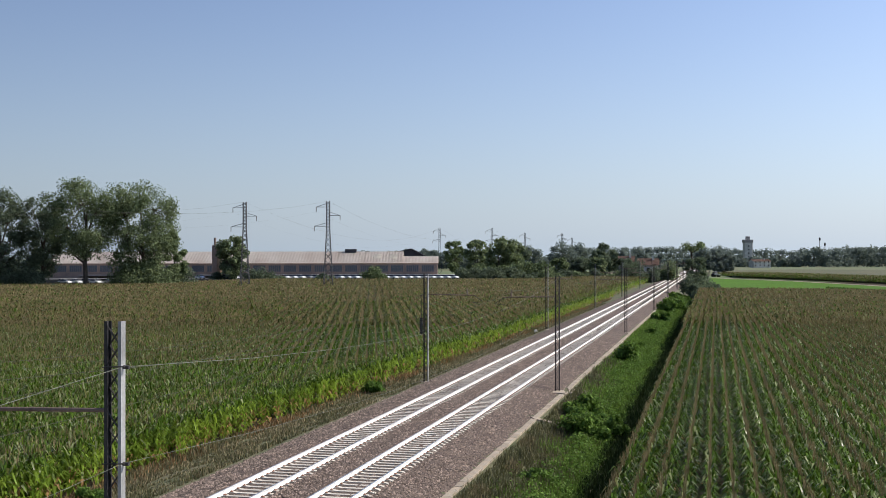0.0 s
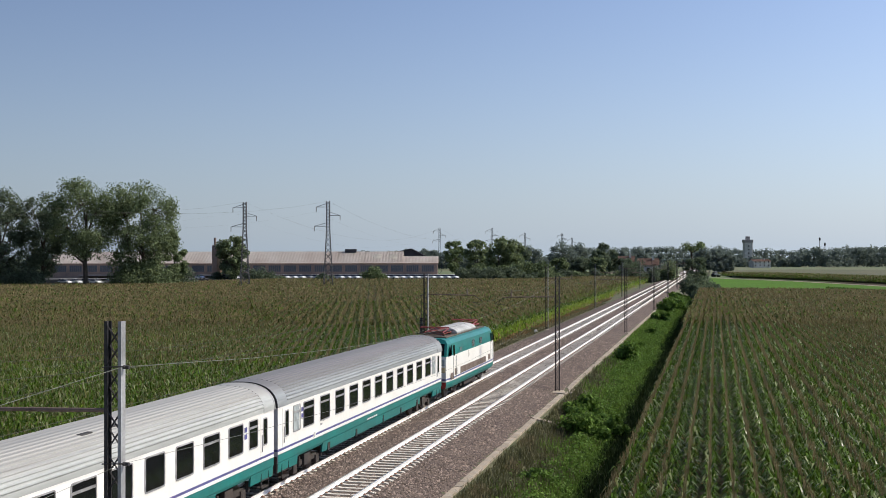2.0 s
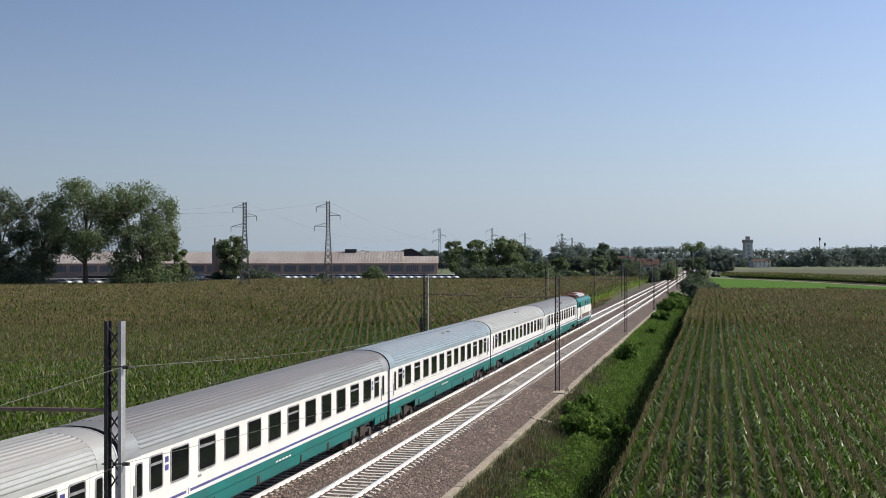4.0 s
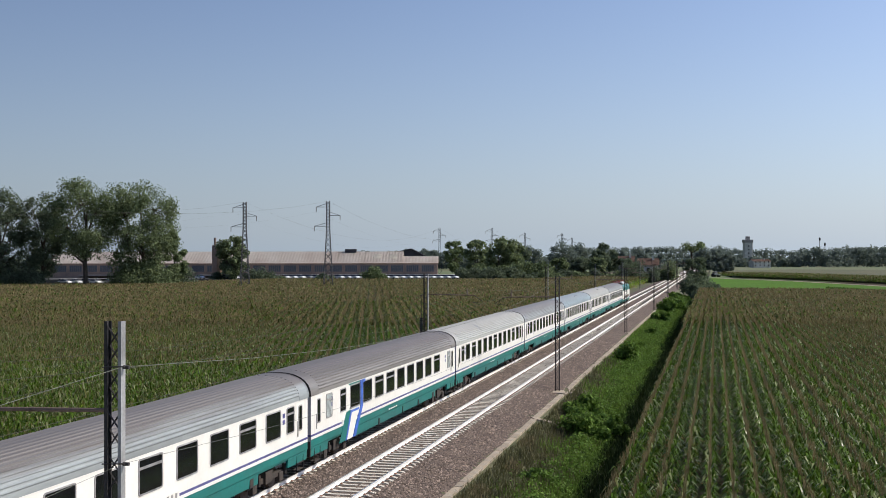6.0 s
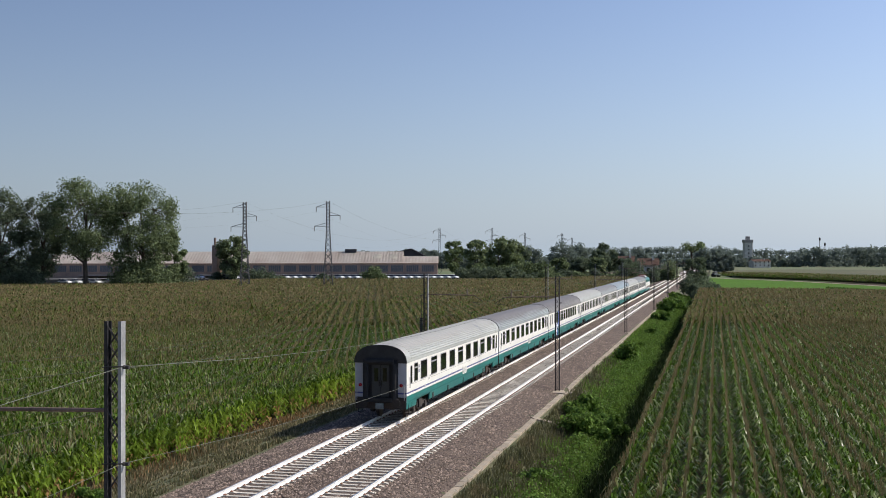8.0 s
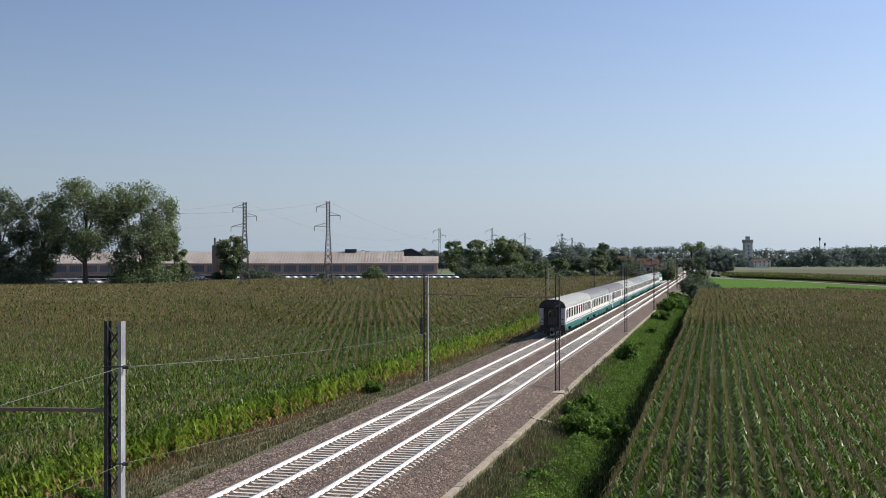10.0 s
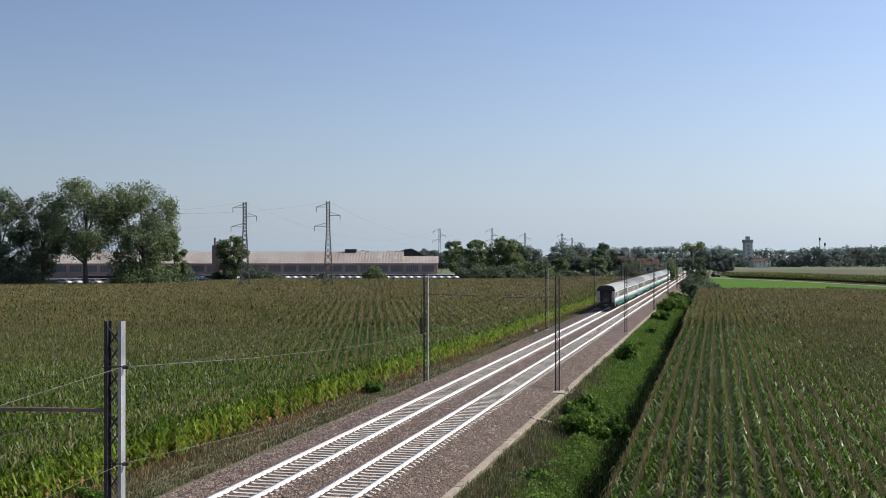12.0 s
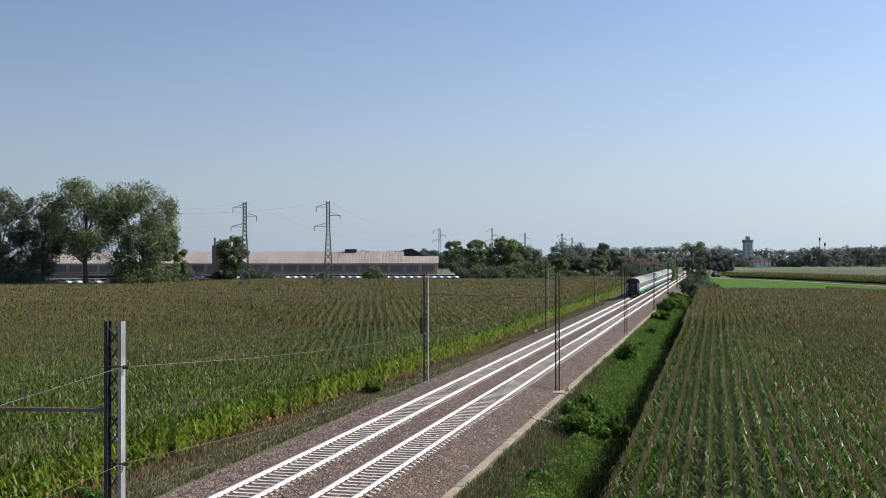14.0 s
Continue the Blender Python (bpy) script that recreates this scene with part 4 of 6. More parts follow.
def maize(name, x, y, level, top, base, label, edge=None, sunlit_edge=None, tassels=1.0):
    """Maize plants at (x, y): arching leaves and a tassel each; coarser at higher levels."""
    n = len(x)
    height = top - base + rng.normal(0, 0.1, n)
    leaves, width, length = {0: (12, 0.088, 0.42), 1: (6, 0.112, 0.48), 2: (4, 0.22, 0.9), 3: (4, 0.3, 0.9)}[level]
    V, F, I = [], [], []
    count = 0
    turn = rng.uniform(0, 6.283, n)
    if sunlit_edge is not None:
        height = height * (1 - 0.08 * np.clip(sunlit_edge, 0, 1))
    for k in range(leaves):
        a = turn + k * math.pi + rng.normal(0, 0.5, n)
        lo = 0.08 if level < 2 else 0.4
        z0 = base + height * (lo + (0.86 - lo) * (k + rng.random(n) * 0.7) / leaves)
        ln = length * rng.uniform(0.7, 1.25, n)
        w = width * rng.uniform(0.7, 1.3, n)
        rise = rng.uniform(0.4, 1.3, n)
        dx, dy = np.cos(a), np.sin(a)
        px, py = -dy, dx
        o = np.stack([x, y, z0], 1)
        d = np.stack([dx, dy, 0 * dx], 1)
        p = np.stack([px, py, 0 * px], 1)
        up = np.array([0, 0, 1.0])
        mid = o + d * (ln * 0.45)[:, None] + up * (ln * rise * 0.75)[:, None]
        tip = o + d * ln[:, None] + up * (ln * (rise * 0.75 - rng.uniform(0.1, 0.75, n)))[:, None]
        pts = np.stack([o - p * (w * 0.3)[:, None], o + p * (w * 0.3)[:, None], mid + p * (w * 0.5)[:, None], mid - p * (w * 0.5)[:, None], tip], 1)
        V.append(pts.reshape(-1, 3))
        b = count + np.arange(n)[:, None] * 5
        F += [b + np.array([0, 1, 2]), b + np.array([0, 2, 3]), b + np.array([3, 2, 4])]
        dry = (z0 - base) < 0.45 * height
        chance = 0.10 + (0.75 * edge if edge is not None else 0)
        green = np.where(rng.random(n) < (0.2 if level < 2 else 0.0), 4, 0)
        # low leaves near the edge take the colour with the sun put in
        if sunlit_edge is not None:
            green = np.where((rng.random(n) < sunlit_edge) & (z0 - base < 0.72 * height), 3, green)
        olive = (green == 0) & (rng.random(n) < (0.8 if level > 1 else 0.12)) & (z0 - base > 0.55 * height)
        green = np.where(olive, 5, green)
        kind = np.where(dry & (rng.random(n) < chance), 1, green)
        I += [kind, kind, kind]
        count += 5 * n
    for k in range(max(1, round({0: 5, 1: 4, 2: 3, 3: 2}[level] * tassels))):
        a = rng.uniform(0, 6.283, n)
        ln = rng.uniform(0.26, 0.42, n)
        w = {0: 0.02, 1: 0.032, 2: 0.07, 3: 0.15}[level]
        tilt = rng.uniform(0.0, 0.35 if level < 2 else 0.8, n)
        o = np.stack([x, y, base + height - 0.05], 1)
        if level > 1:
            o = o + rng.normal(0, 0.12 if level == 2 else 0.3, (n, 3)) * np.array([1, 1, 0.2])
        d = np.stack([np.cos(a) * tilt, np.sin(a) * tilt, np.ones(n)], 1)
        p = np.stack([-np.sin(a), np.cos(a), 0 * a], 1)
        pts = np.stack([o - p * w / 2, o + p * w / 2, o + d * ln[:, None] + p * w * 0.4], 1)
        V.append(pts.reshape(-1, 3))
        F.append(count + np.arange(n)[:, None] * 3 + np.array([0, 1, 2]))
        I.append(np.full(n, 2))
        count += 3 * n
    ob = new(name, fast_mesh(name, np.concatenate(V), np.concatenate(F), [M_LEAF, M_DRY, M_TASSEL, M_SUNLIT_EDGE, M_GLINT, M_OLIVE], np.concatenate(I)))
    return tagged(ob, label, "maize", kind="stuff")


def row_points(origin, heading, spacing, step, inside):
    """Plants on straight rows; heading in degrees from +y towards +x."""
    h = radians(heading)
    d, p = np.array([math.sin(h), math.cos(h)]), np.array([math.cos(h), -math.sin(h)])
    R, S = np.meshgrid(np.arange(-420, 420, 1) * spacing, np.arange(-60, 520, step), indexing="ij")
    R = R + rng.normal(0, 0.03, R.shape)
    S = S + rng.uniform(-0.4, 0.4, S.shape) * step
    P = np.array(origin) + R[..., None] * p + S[..., None] * d
    P = P.reshape(-1, 2)
    return P[inside(P[:, 0], P[:, 1])]


def depth(x, y):
    return -0.2312 * (x - 17.185) + 0.9729 * y


def right_field(x, y):
    return (x > 13.75 + 0.15 * np.sin(y * 0.7)) & (x < 21.5 + 0.145 * y) & (y > 26) & (y < 266 - 0.35 * np.maximum(0, x - 33))


def edge_line(y):
    return np.interp(y, [0, 60, 90, 130, 450], [-8.3, -8.2, -7.4, -6.6, -6.6])


def left_field(x, y):
    far = np.interp(x, [-260, -176, -146, -135, -125, -67, -41, -28, -8], [270, 280, 290, 330, 362, 366, 380, 436, 450])
    return (x < edge_line(y) + 0.25 * np.sin(y * 0.9)) & (x > 11.0 - 0.70 * y) & (y > 26) & (y < far)


ROW = 0.74
for level, near, far, step, rows in ((0, 0, 80, 0.2, ROW), (1, 80, 130, 0.22, ROW), (2, 130, 190, 0.32, 1.2), (3, 190, 500, 0.85, 1.5)):
    P = row_points((14.0, 0), 0.0, ROW, step, lambda x, y: right_field(x, y) & (depth(x, y) >= near) & (depth(x, y) < far))
    if len(P):
        maize("maize_rows", P[:, 0], P[:, 1], level, 1.45, FIELD_Z, "tall green maize in straight rows with tan tassels", np.clip(1 - (P[:, 0] - 13.8) / 1.2, 0, 1), None, (1.2, 1.2, 1.2, 2.0)[level])
    P = row_points((-8.0, 0), -16.9, rows, step * (0.65 if level == 2 else 1), lambda x, y: left_field(x, y) & (depth(x, y) >= near) & (depth(x, y) < far))
    gap = edge_line(P[:, 1]) - P[:, 0]
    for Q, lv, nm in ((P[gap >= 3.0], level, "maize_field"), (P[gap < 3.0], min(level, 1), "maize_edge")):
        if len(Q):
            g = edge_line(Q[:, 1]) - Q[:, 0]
            maize(nm, Q[:, 0], Q[:, 1], lv, 1.3, FIELD_Z, "dense green maize field with brownish tassels" if nm == "maize_field" else "yellow-green edge of the maize field, its colour brightened for the sun",
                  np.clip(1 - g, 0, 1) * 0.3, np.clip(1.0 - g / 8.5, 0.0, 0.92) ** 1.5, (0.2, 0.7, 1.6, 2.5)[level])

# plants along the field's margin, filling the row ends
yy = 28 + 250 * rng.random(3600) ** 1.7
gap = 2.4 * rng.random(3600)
maize("maize_edge", edge_line(yy) - gap, yy, 1, 1.15, FIELD_Z, "yellow-green edge of the maize field, its colour brightened for the sun", np.clip(1 - gap, 0, 1) * 0.2, np.clip(1.0 - gap / 6.0, 0, 0.9), 0.3)

# ---- verges: grass, weeds and bushes ----
M_GRASS = material("lush_grass", (0.17, 0.27, 0.05), 0.7, gloss=0.15, scale=0.3, fine=3, second=(0.12, 0.21, 0.04), island=0.4, through_light=0.4, bump=0)
M_STRAW = material("dry_grass", (0.3, 0.245, 0.14), 0.75, scale=0.3, fine=3, second=(0.2, 0.17, 0.085), island=0.4, through_light=0.3, bump=0)
M_BUSH = material("bush_leaf", (0.14, 0.23, 0.045), 0.65, gloss=0.15, scale=0.4, fine=3, second=(0.1, 0.18, 0.035), island=0.45, through_light=0.4, bump=0)
M_BARK = material("tree_bark", (0.1, 0.08, 0.06), 0.9, scale=2, fine=20, bump=0.5)


def grass(name, n, xr, yr, tall, mats, share, label, power=1.5, along=None):
    x = rng.uniform(*xr, n)
    y = yr[0] + (yr[1] - yr[0]) * rng.random(n) ** power
    if along is not None:
        x = x + along(y)
    clump = np.sin(x * 1.7 + np.sin(y * 0.31) * 2) * np.sin(y * 0.43 + 1.3) * 0.5 + 0.5
    z = profile(x)
    a = rng.uniform(0, 6.283, n)
    h = tall * rng.uniform(0.4, 1.2, n) * (0.55 + 0.7 * clump)
    w = rng.uniform(0.012, 0.03, n) * (1 + y / 60)
    lean = rng.normal(0, 0.45, n) * h
    o = np.stack([x, y, z - 0.03], 1)
    p = np.stack([np.cos(a), np.sin(a), 0 * a], 1) * w[:, None]
    tip = o + np.stack([-np.sin(a) * lean, np.cos(a) * lean, h], 1)
    V = np.stack([o - p, o + p, tip], 1).reshape(-1, 3)
    F = np.arange(3 * n).reshape(-1, 3)
    s = share(x, y)
    idx = (rng.random(n) < s).astype(int)
    ob = new(name, fast_mesh(name, V, F, mats, idx))
    return tagged(ob, label, "grass", kind="stuff")


M_SEDGE = material("dull_verge_grass", (0.155, 0.145, 0.07), 0.75, scale=0.3, fine=3, second=(0.11, 0.115, 0.05), island=0.4, through_light=0.3, bump=0)
M_RUSTWEED = material("rusty_dead_weeds", (0.3, 0.17, 0.075), 0.8, scale=0.5, fine=4, second=(0.2, 0.13, 0.06), island=0.4, through_light=0.3, bump=0)
grass("verge_grass", 80000, (-8.4, -4.0), (30, 230), 0.22, [M_SEDGE, M_STRAW], lambda x, y: np.clip(0.42 + 0.2 * np.sin(y * 0.3) * np.sin(x * 1.3) - 0.1 * (x + 6), 0, 1), "tired brownish green grass beside the ballast", 1.8)
grass("dead_weeds", 16000, (-0.6, 1.1), (30, 260), 0.42, [M_RUSTWEED, M_SEDGE], lambda x, y: np.clip(0.5 + 0.5 * np.sin(y * 0.37) * np.sin(y * 0.11 + 1), 0, 1), "rusty dead weeds along the maize's foot", 1.6, edge_line)
grass("slope_grass", 100000, (7.4, 11.4), (30, 300), 0.42, [M_GRASS, M_SEDGE], lambda x, y: np.clip(1.6 - (x - 7.2) * 0.4 + 0.25 * np.sin(y * 0.5) - np.maximum(0, y - 62) * 0.02, 0.05, 1), "lush green grass on the railway slope", 1.9)
# the maize's shade over the ditch is deepened by these weeds' dark colour
M_DITCH_SHADE = material("shade_dark_ditch_weeds", (0.06, 0.09, 0.028), 0.8, gloss=0.1, scale=0.4, fine=4, second=(0.035, 0.055, 0.018), island=0.4, through_light=0.15, bump=0)
grass("ditch_weeds", 40000, (11.2, 13.55), (30, 300), 0.55, [M_DITCH_SHADE, M_DITCH_SHADE], lambda x, y: 0 * x, "rank weeds in the ditch, coloured dark for its shade", 1.9)
for x, y, m_ in ((7.75, 58.2, 1.0), (8.15, 52.0, 0.7), (8.5, 67.5, 0.8), (7.9, 45.5, 0.8)):
    grass("dry_tuft", 500, (x - 0.35 * m_, x + 0.35 * m_), (y - 1.3 * m_, y + 1.3 * m_), 0.42, [M_STRAW, M_SEDGE], lambda x, y: 0.15 + 0 * x, "pale dry grass tuft on the slope", 1.0)


def leaf_cloud(centres, spread, count, size, out=0.6, up=0.35, loose=0.55):
    """Leaf blades round each centre, more towards the outside, mostly facing outwards and up."""
    C = np.repeat(np.asarray(centres, float), count, 0)
    R = np.repeat(np.asarray(spread, float), count, 0)
    n = len(C)
    d = rng.normal(0, 1, (n, 3))
    d /= np.linalg.norm(d, axis=1)[:, None]
    r = rng.random(n) ** 0.5
    P = C + d * R[:, None] * r[:, None] * np.array([1, 1, 0.8])
    face = d * out + rng.normal(0, loose, (n, 3)) + np.array([0, 0, up])
    u = np.cross(face, rng.normal(0, 1, (n, 3)))
    u /= np.linalg.norm(u, axis=1)[:, None]
    v = np.cross(face, u)
    v /= np.linalg.norm(v, axis=1)[:, None]
    s = (size * rng.uniform(0.6, 1.3, n))[:, None]
    V = np.stack([P - u * s, P + v * s * 0.55, P + u * s, P - v * s * 0.55], 1).reshape(-1, 3)
    return V, np.arange(4 * n).reshape(-1, 4)


def bush(x, y, radius, height, mat, label, size=0.12, count=110, base=None, name="bush", category="bush"):
    base = float(profile(np.array([x]))[0]) if base is None else base
    n = max(8, int(10 * radius))
    a, r = rng.uniform(0, 6.283, n), radius * rng.random(n) ** 0.6
    h = height * rng.uniform(0.25, 0.8, n) * (1 - 0.45 * (r / radius) ** 2)
    C = np.stack([np.cos(a) * r, np.sin(a) * r, h], 1)
    spread = np.clip(height * 0.28, 0.25, 3.0) * rng.uniform(0.7, 1.2, n)
    t = thing(name, label, category, at=pose(x, y, base))
    bm = bmesh.new()
    for c in C[:6]:
        bar(bm, (0, 0, -0.2), (c[0] * 0.9, c[1] * 0.9, c[2]), 0.03 * max(1, height / 3), 5, 0.012)
    part("stem_cluster", bm, M_BARK, t)
    V, F = leaf_cloud(C, spread, count, size)
    V[:, 2] = np.maximum(V[:, 2], 0.02)
    part("foliage", fast_mesh("foliage", V, F, [mat]), None, t)
    return t


def weeds(n):
    """Low broad-leaved weeds in clumps on the slope."""
    x = rng.uniform(7.8, 11.5, n)
    y = 32 + 250 * rng.random(n) ** 1.9
    lump = 0.5 + 0.5 * np.sin(x * 2.1 + 1.5 * np.sin(y * 0.5)) * np.sin(y * 0.8 + x)
    keep = rng.random(n) < np.clip((x - 8.9) * 0.45 + np.maximum(0, y - 64) * 0.02, 0.03, 1) * (0.3 + 0.7 * lump)
    x, y, lump = x[keep], y[keep], lump[keep]
    rise = np.clip((x - 8.0) / 2.2, 0.15, 1) * (0.25 + 0.75 * lump) * np.where(x > 11.0, 0.45, 1.0)
    C = np.stack([x, y, profile(x) + 0.08 + rng.random(len(x)) ** 0.6 * 0.95 * rise], 1)
    V, F = leaf_cloud(C, np.full(len(x), 0.2), 5, 0.075, 0.5)
    tagged(new("weeds", fast_mesh("weeds", V, F, [M_BUSH])), "leafy green weeds on the railway slope", "weeds", kind="stuff")


weeds(27000)
for x, y, r, h, lab in ((10.35, 64.0, 1.3, 2.2, "dense round green bush on the grassy slope"), (9.7, 70.0, 1.5, 1.9, "low spreading green bush on the slope"), (11.2, 67.5, 1.0, 1.5, "low spreading green bush on the slope"),
                        (9.0, 109.0, 1.0, 2.3, "small dark bush beside the cable trough"),
                        (10.2, 84.0, 1.0, 0.8, "low leafy weeds on the slope"), (9.6, 128.0, 1.1, 0.8, "low leafy weeds on the slope"),
                        (9.3, 150.0, 1.3, 1.1, "low leafy weeds on the slope"), (9.2, 178.0, 1.5, 1.9, "dark bush beside the line"),
                        (8.8, 205.0, 1.6, 3.0, "dark bush beside the line"), (9.6, 222.0, 1.8, 3.6, "dark bush beside the line"),
                        (11.2, 46.0, 1.0, 0.8, "low leafy weeds on the slope"), (9.2, 51.0, 0.8, 0.5, "low leafy weeds on the slope"),
                        (-6.4, 77.5, 0.8, 1.0, "small weed bush at the maize's edge"), (-6.9, 41.0, 0.6, 0.7, "small weed bush at the maize's edge")):
    bush(x, y, r, h, M_BUSH, lab, 0.075 + y * 0.0008, 230)

# ---- the far surroundings ----
VIEW = radians(13.371)


def spot(across, ahead):
    """A place on the plan, from the metres across and ahead of the bridge's outlook."""
    return 17.185 + across * math.cos(VIEW) - ahead * math.sin(VIEW), across * math.sin(VIEW) + ahead * math.cos(VIEW)


# distance haze is put into these leaf colours, paler and greyer
M_POPLAR = material("poplar_leaf", (0.185, 0.23, 0.115), 0.7, gloss=0.12, scale=0.1, fine=1, second=(0.14, 0.18, 0.09), island=0.4, through_light=0.42, bump=0)
M_DARKLEAF = material("dark_leaf", (0.15, 0.19, 0.12), 0.7, gloss=0.1, scale=0.1, fine=1, island=0.3, through_light=0.48, bump=0)
M_PALELEAF = material("pale_leaf", (0.165, 0.215, 0.1), 0.7, gloss=0.12, scale=0.1, fine=1, island=0.35, through_light=0.25, bump=0)
# the farthest leaves are bluer still, standing in for thicker haze
M_HAZY_LEAF = material("hazy_far_leaf", (0.2, 0.24, 0.21), 0.85, gloss=0.05, through_light=0.5, scale=0.02, fine=0.3, second=(0.16, 0.2, 0.175), island=0.1, bump=0)


def tree(across, ahead, height, radius, mat, label, low=0.3, n=34, count=150, size=0.5, trunk=0.45, flat=1.0, clump=0.33):
    x, y = spot(across, ahead)
    t = thing("tree", label, "tree", at=pose(x, y, FIELD_Z))
    C = []
    while len(C) < n:
        p = rng.uniform(-1, 1, 3)
        q = (np.abs(p) ** 3).sum() ** (1 / 3)
        if 0.35 < q < 1.0:
            C.append(p * 0.82)
    C = np.array(C)
    mid = height * (1 + low) / 2
    half = height * (1 - low) / 2
    wide = np.where(C[:, 2] < -0.1, 1.0 + 0.22 * C[:, 2], 1.0 - 0.12 * C[:, 2] ** 2)
    P = np.stack([C[:, 0] * radius * wide, C[:, 1] * radius * wide, mid + C[:, 2] * half * flat], 1)
    spread = radius * clump * rng.uniform(0.75, 1.3, n)
    bm = bmesh.new()
    fork = np.array([rng.normal(0, 0.4), rng.normal(0, 0.4), height * max(low, 0.14)])
    bar(bm, (0, 0, -0.3), fork, trunk, 8, trunk * 0.75)
    top = np.array([rng.normal(0, 0.8), rng.normal(0, 0.8), height * 0.8])
    bar(bm, fork, top, trunk * 0.75, 7, trunk * 0.15)
    part("trunk", bm, M_BARK, t)
    bm = bmesh.new()
    limbs = [fork + (top - fork) * u + np.array([math.cos(a) * radius, math.sin(a) * radius, height * 0.12]) * 0.42
             for u, a in zip(np.linspace(0.1, 0.75, 7), rng.uniform(0, 6.283, 7))]
    for k, p in enumerate(limbs):
        o = fork + (top - fork) * (0.08 * k)
        bar(bm, o, p, trunk * 0.42, 6, trunk * 0.2)
    for p in P[::2]:
        o = min(limbs, key=lambda q: np.linalg.norm(q - p))
        bar(bm, o, p, trunk * 0.18, 5, trunk * 0.05)
    part("branchwork", bm, M_BARK, t)
    V, F = leaf_cloud(P, spread, count, size, *((0.5, 0.5, 0.4) if ahead > 440 else (0.6, 0.35, 0.55)))
    part("crown", fast_mesh("crown", V, F, [mat]), None, t)
    return t


P1 = "tall broad poplar with an open crown at the field's edge"
tree(-97.8, 315, 33.2, 11.0, M_POPLAR, P1, 0.24, 100, 210, 0.3, 0.75, 1.0, 0.25)
tree(-84.3, 320, 33.8, 11.2, M_POPLAR, P1, 0.08, 125, 210, 0.3, 0.7, 1.0, 0.24)
tree(-112.5, 322, 30.2, 7.8, M_DARKLEAF, "dark tall tree beside the poplars", 0.06, 78, 180, 0.34, 0.6, 1.0, 0.3)
tree(-122.5, 318, 30.2, 8.2, M_DARKLEAF, "dark tall tree beside the poplars", 0.06, 78, 180, 0.34, 0.6, 1.0, 0.3)
tree(-133.0, 322, 27.0, 6.8, M_DARKLEAF, "dark tall tree beside the poplars", 0.1, 40, 200, 0.42, 0.6)
tree(-76.0, 326, 19.5, 4.2, M_POPLAR, "slim leafy tree beside the poplars", 0.05, 26, 200, 0.4, 0.35)
tree(-72.5, 395, 18.2, 5.2, M_POPLAR, "leafy tree beside the factory's tower", 0.05, 44, 200, 0.42, 0.4)
for a, d, h, r, m, lab in ((-116, 314, 9, 6, M_DARKLEAF, "dark undergrowth below the poplars"), (-126, 312, 10, 6, M_DARKLEAF, "dark undergrowth below the poplars"),
                           (-86, 316, 11, 4.5, M_POPLAR, "leafy undergrowth below the poplars"), (-80, 318, 12, 4, M_POPLAR, "leafy undergrowth below the poplars"),
                           (-75.5, 330, 8.6, 3.4, M_DARKLEAF, "round dark bush at the field's edge"), (-63, 388, 7.0, 4.2, M_DARKLEAF, "wide dark bush before the factory"),
                           (-57, 388, 5.8, 3.0, M_DARKLEAF, "dark bush before the factory"), (-39.5, 380, 5.2, 3.0, M_DARKLEAF, "dark bush before the factory"),
                           (-23, 386, 7.6, 3.6, M_PALELEAF, "pale green bush before the parked cars"), (-78, 398, 5, 3, M_DARKLEAF, "dark bush at the tower's foot"),
                           (-113, 300, 2.6, 2.2, M_DARKLEAF, "weeds growing up in the maize"), (-101, 298, 2.9, 1.6, M_DARKLEAF, "weeds growing up in the maize")):
    x, y = spot(a, d)
    bush(x, y, r, h, m, lab, 0.36, 100, FIELD_Z)

# trees and hedges along the middle distance
for a, d, h, r, m, lab in (
        (6, 560, 17, 4.5, M_PALELEAF, "pale feathery tree in the distance"), (15.5, 520, 17, 5, M_POPLAR, "round tree behind the hedge"),
        (25, 525, 18.5, 5.5, M_POPLAR, "large round tree behind the hedge"), (31.5, 525, 16.5, 5.5, M_POPLAR, "large round tree behind the hedge"),
        (37, 560, 14, 5.5, M_DARKLEAF, "dark round tree in the distance"), (52, 680, 15, 7, M_HAZY_LEAF, "dark tree in the far distance"),
        (74, 700, 19, 8, M_HAZY_LEAF, "broad dark tree in the far distance"), (83, 705, 17, 7, M_HAZY_LEAF, "broad dark tree in the far distance"),
        (65, 475, 15, 3.6, M_DARKLEAF, "dark pointed tree near the line"), (-8, 600, 13, 5, M_HAZY_LEAF, "dark tree behind the factory"),
        (-18, 600, 12.5, 5, M_HAZY_LEAF, "dark tree behind the factory"), (-40, 600, 12.5, 4.5, M_HAZY_LEAF, "dark tree behind the factory"),
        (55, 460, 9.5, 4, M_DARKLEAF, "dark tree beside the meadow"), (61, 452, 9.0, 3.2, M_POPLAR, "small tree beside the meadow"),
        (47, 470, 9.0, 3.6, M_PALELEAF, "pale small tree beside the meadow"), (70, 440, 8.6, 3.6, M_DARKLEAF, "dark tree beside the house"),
        (137, 600, 13.4, 4.6, M_HAZY_LEAF, "grey-green willow beyond the meadow"), (143, 603, 12.8, 4.6, M_HAZY_LEAF, "grey-green willow beyond the meadow"), (149, 606, 12.2, 4.6, M_HAZY_LEAF, "grey-green willow beyond the meadow"),
        (90, 620, 13, 5, M_DARKLEAF, "dark tree near the line"), (101, 640, 12.5, 5, M_HAZY_LEAF, "dark tree near the line"), (113, 660, 12, 5, M_HAZY_LEAF, "dark tree near the line")):
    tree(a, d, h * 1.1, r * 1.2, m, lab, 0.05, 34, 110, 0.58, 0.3)
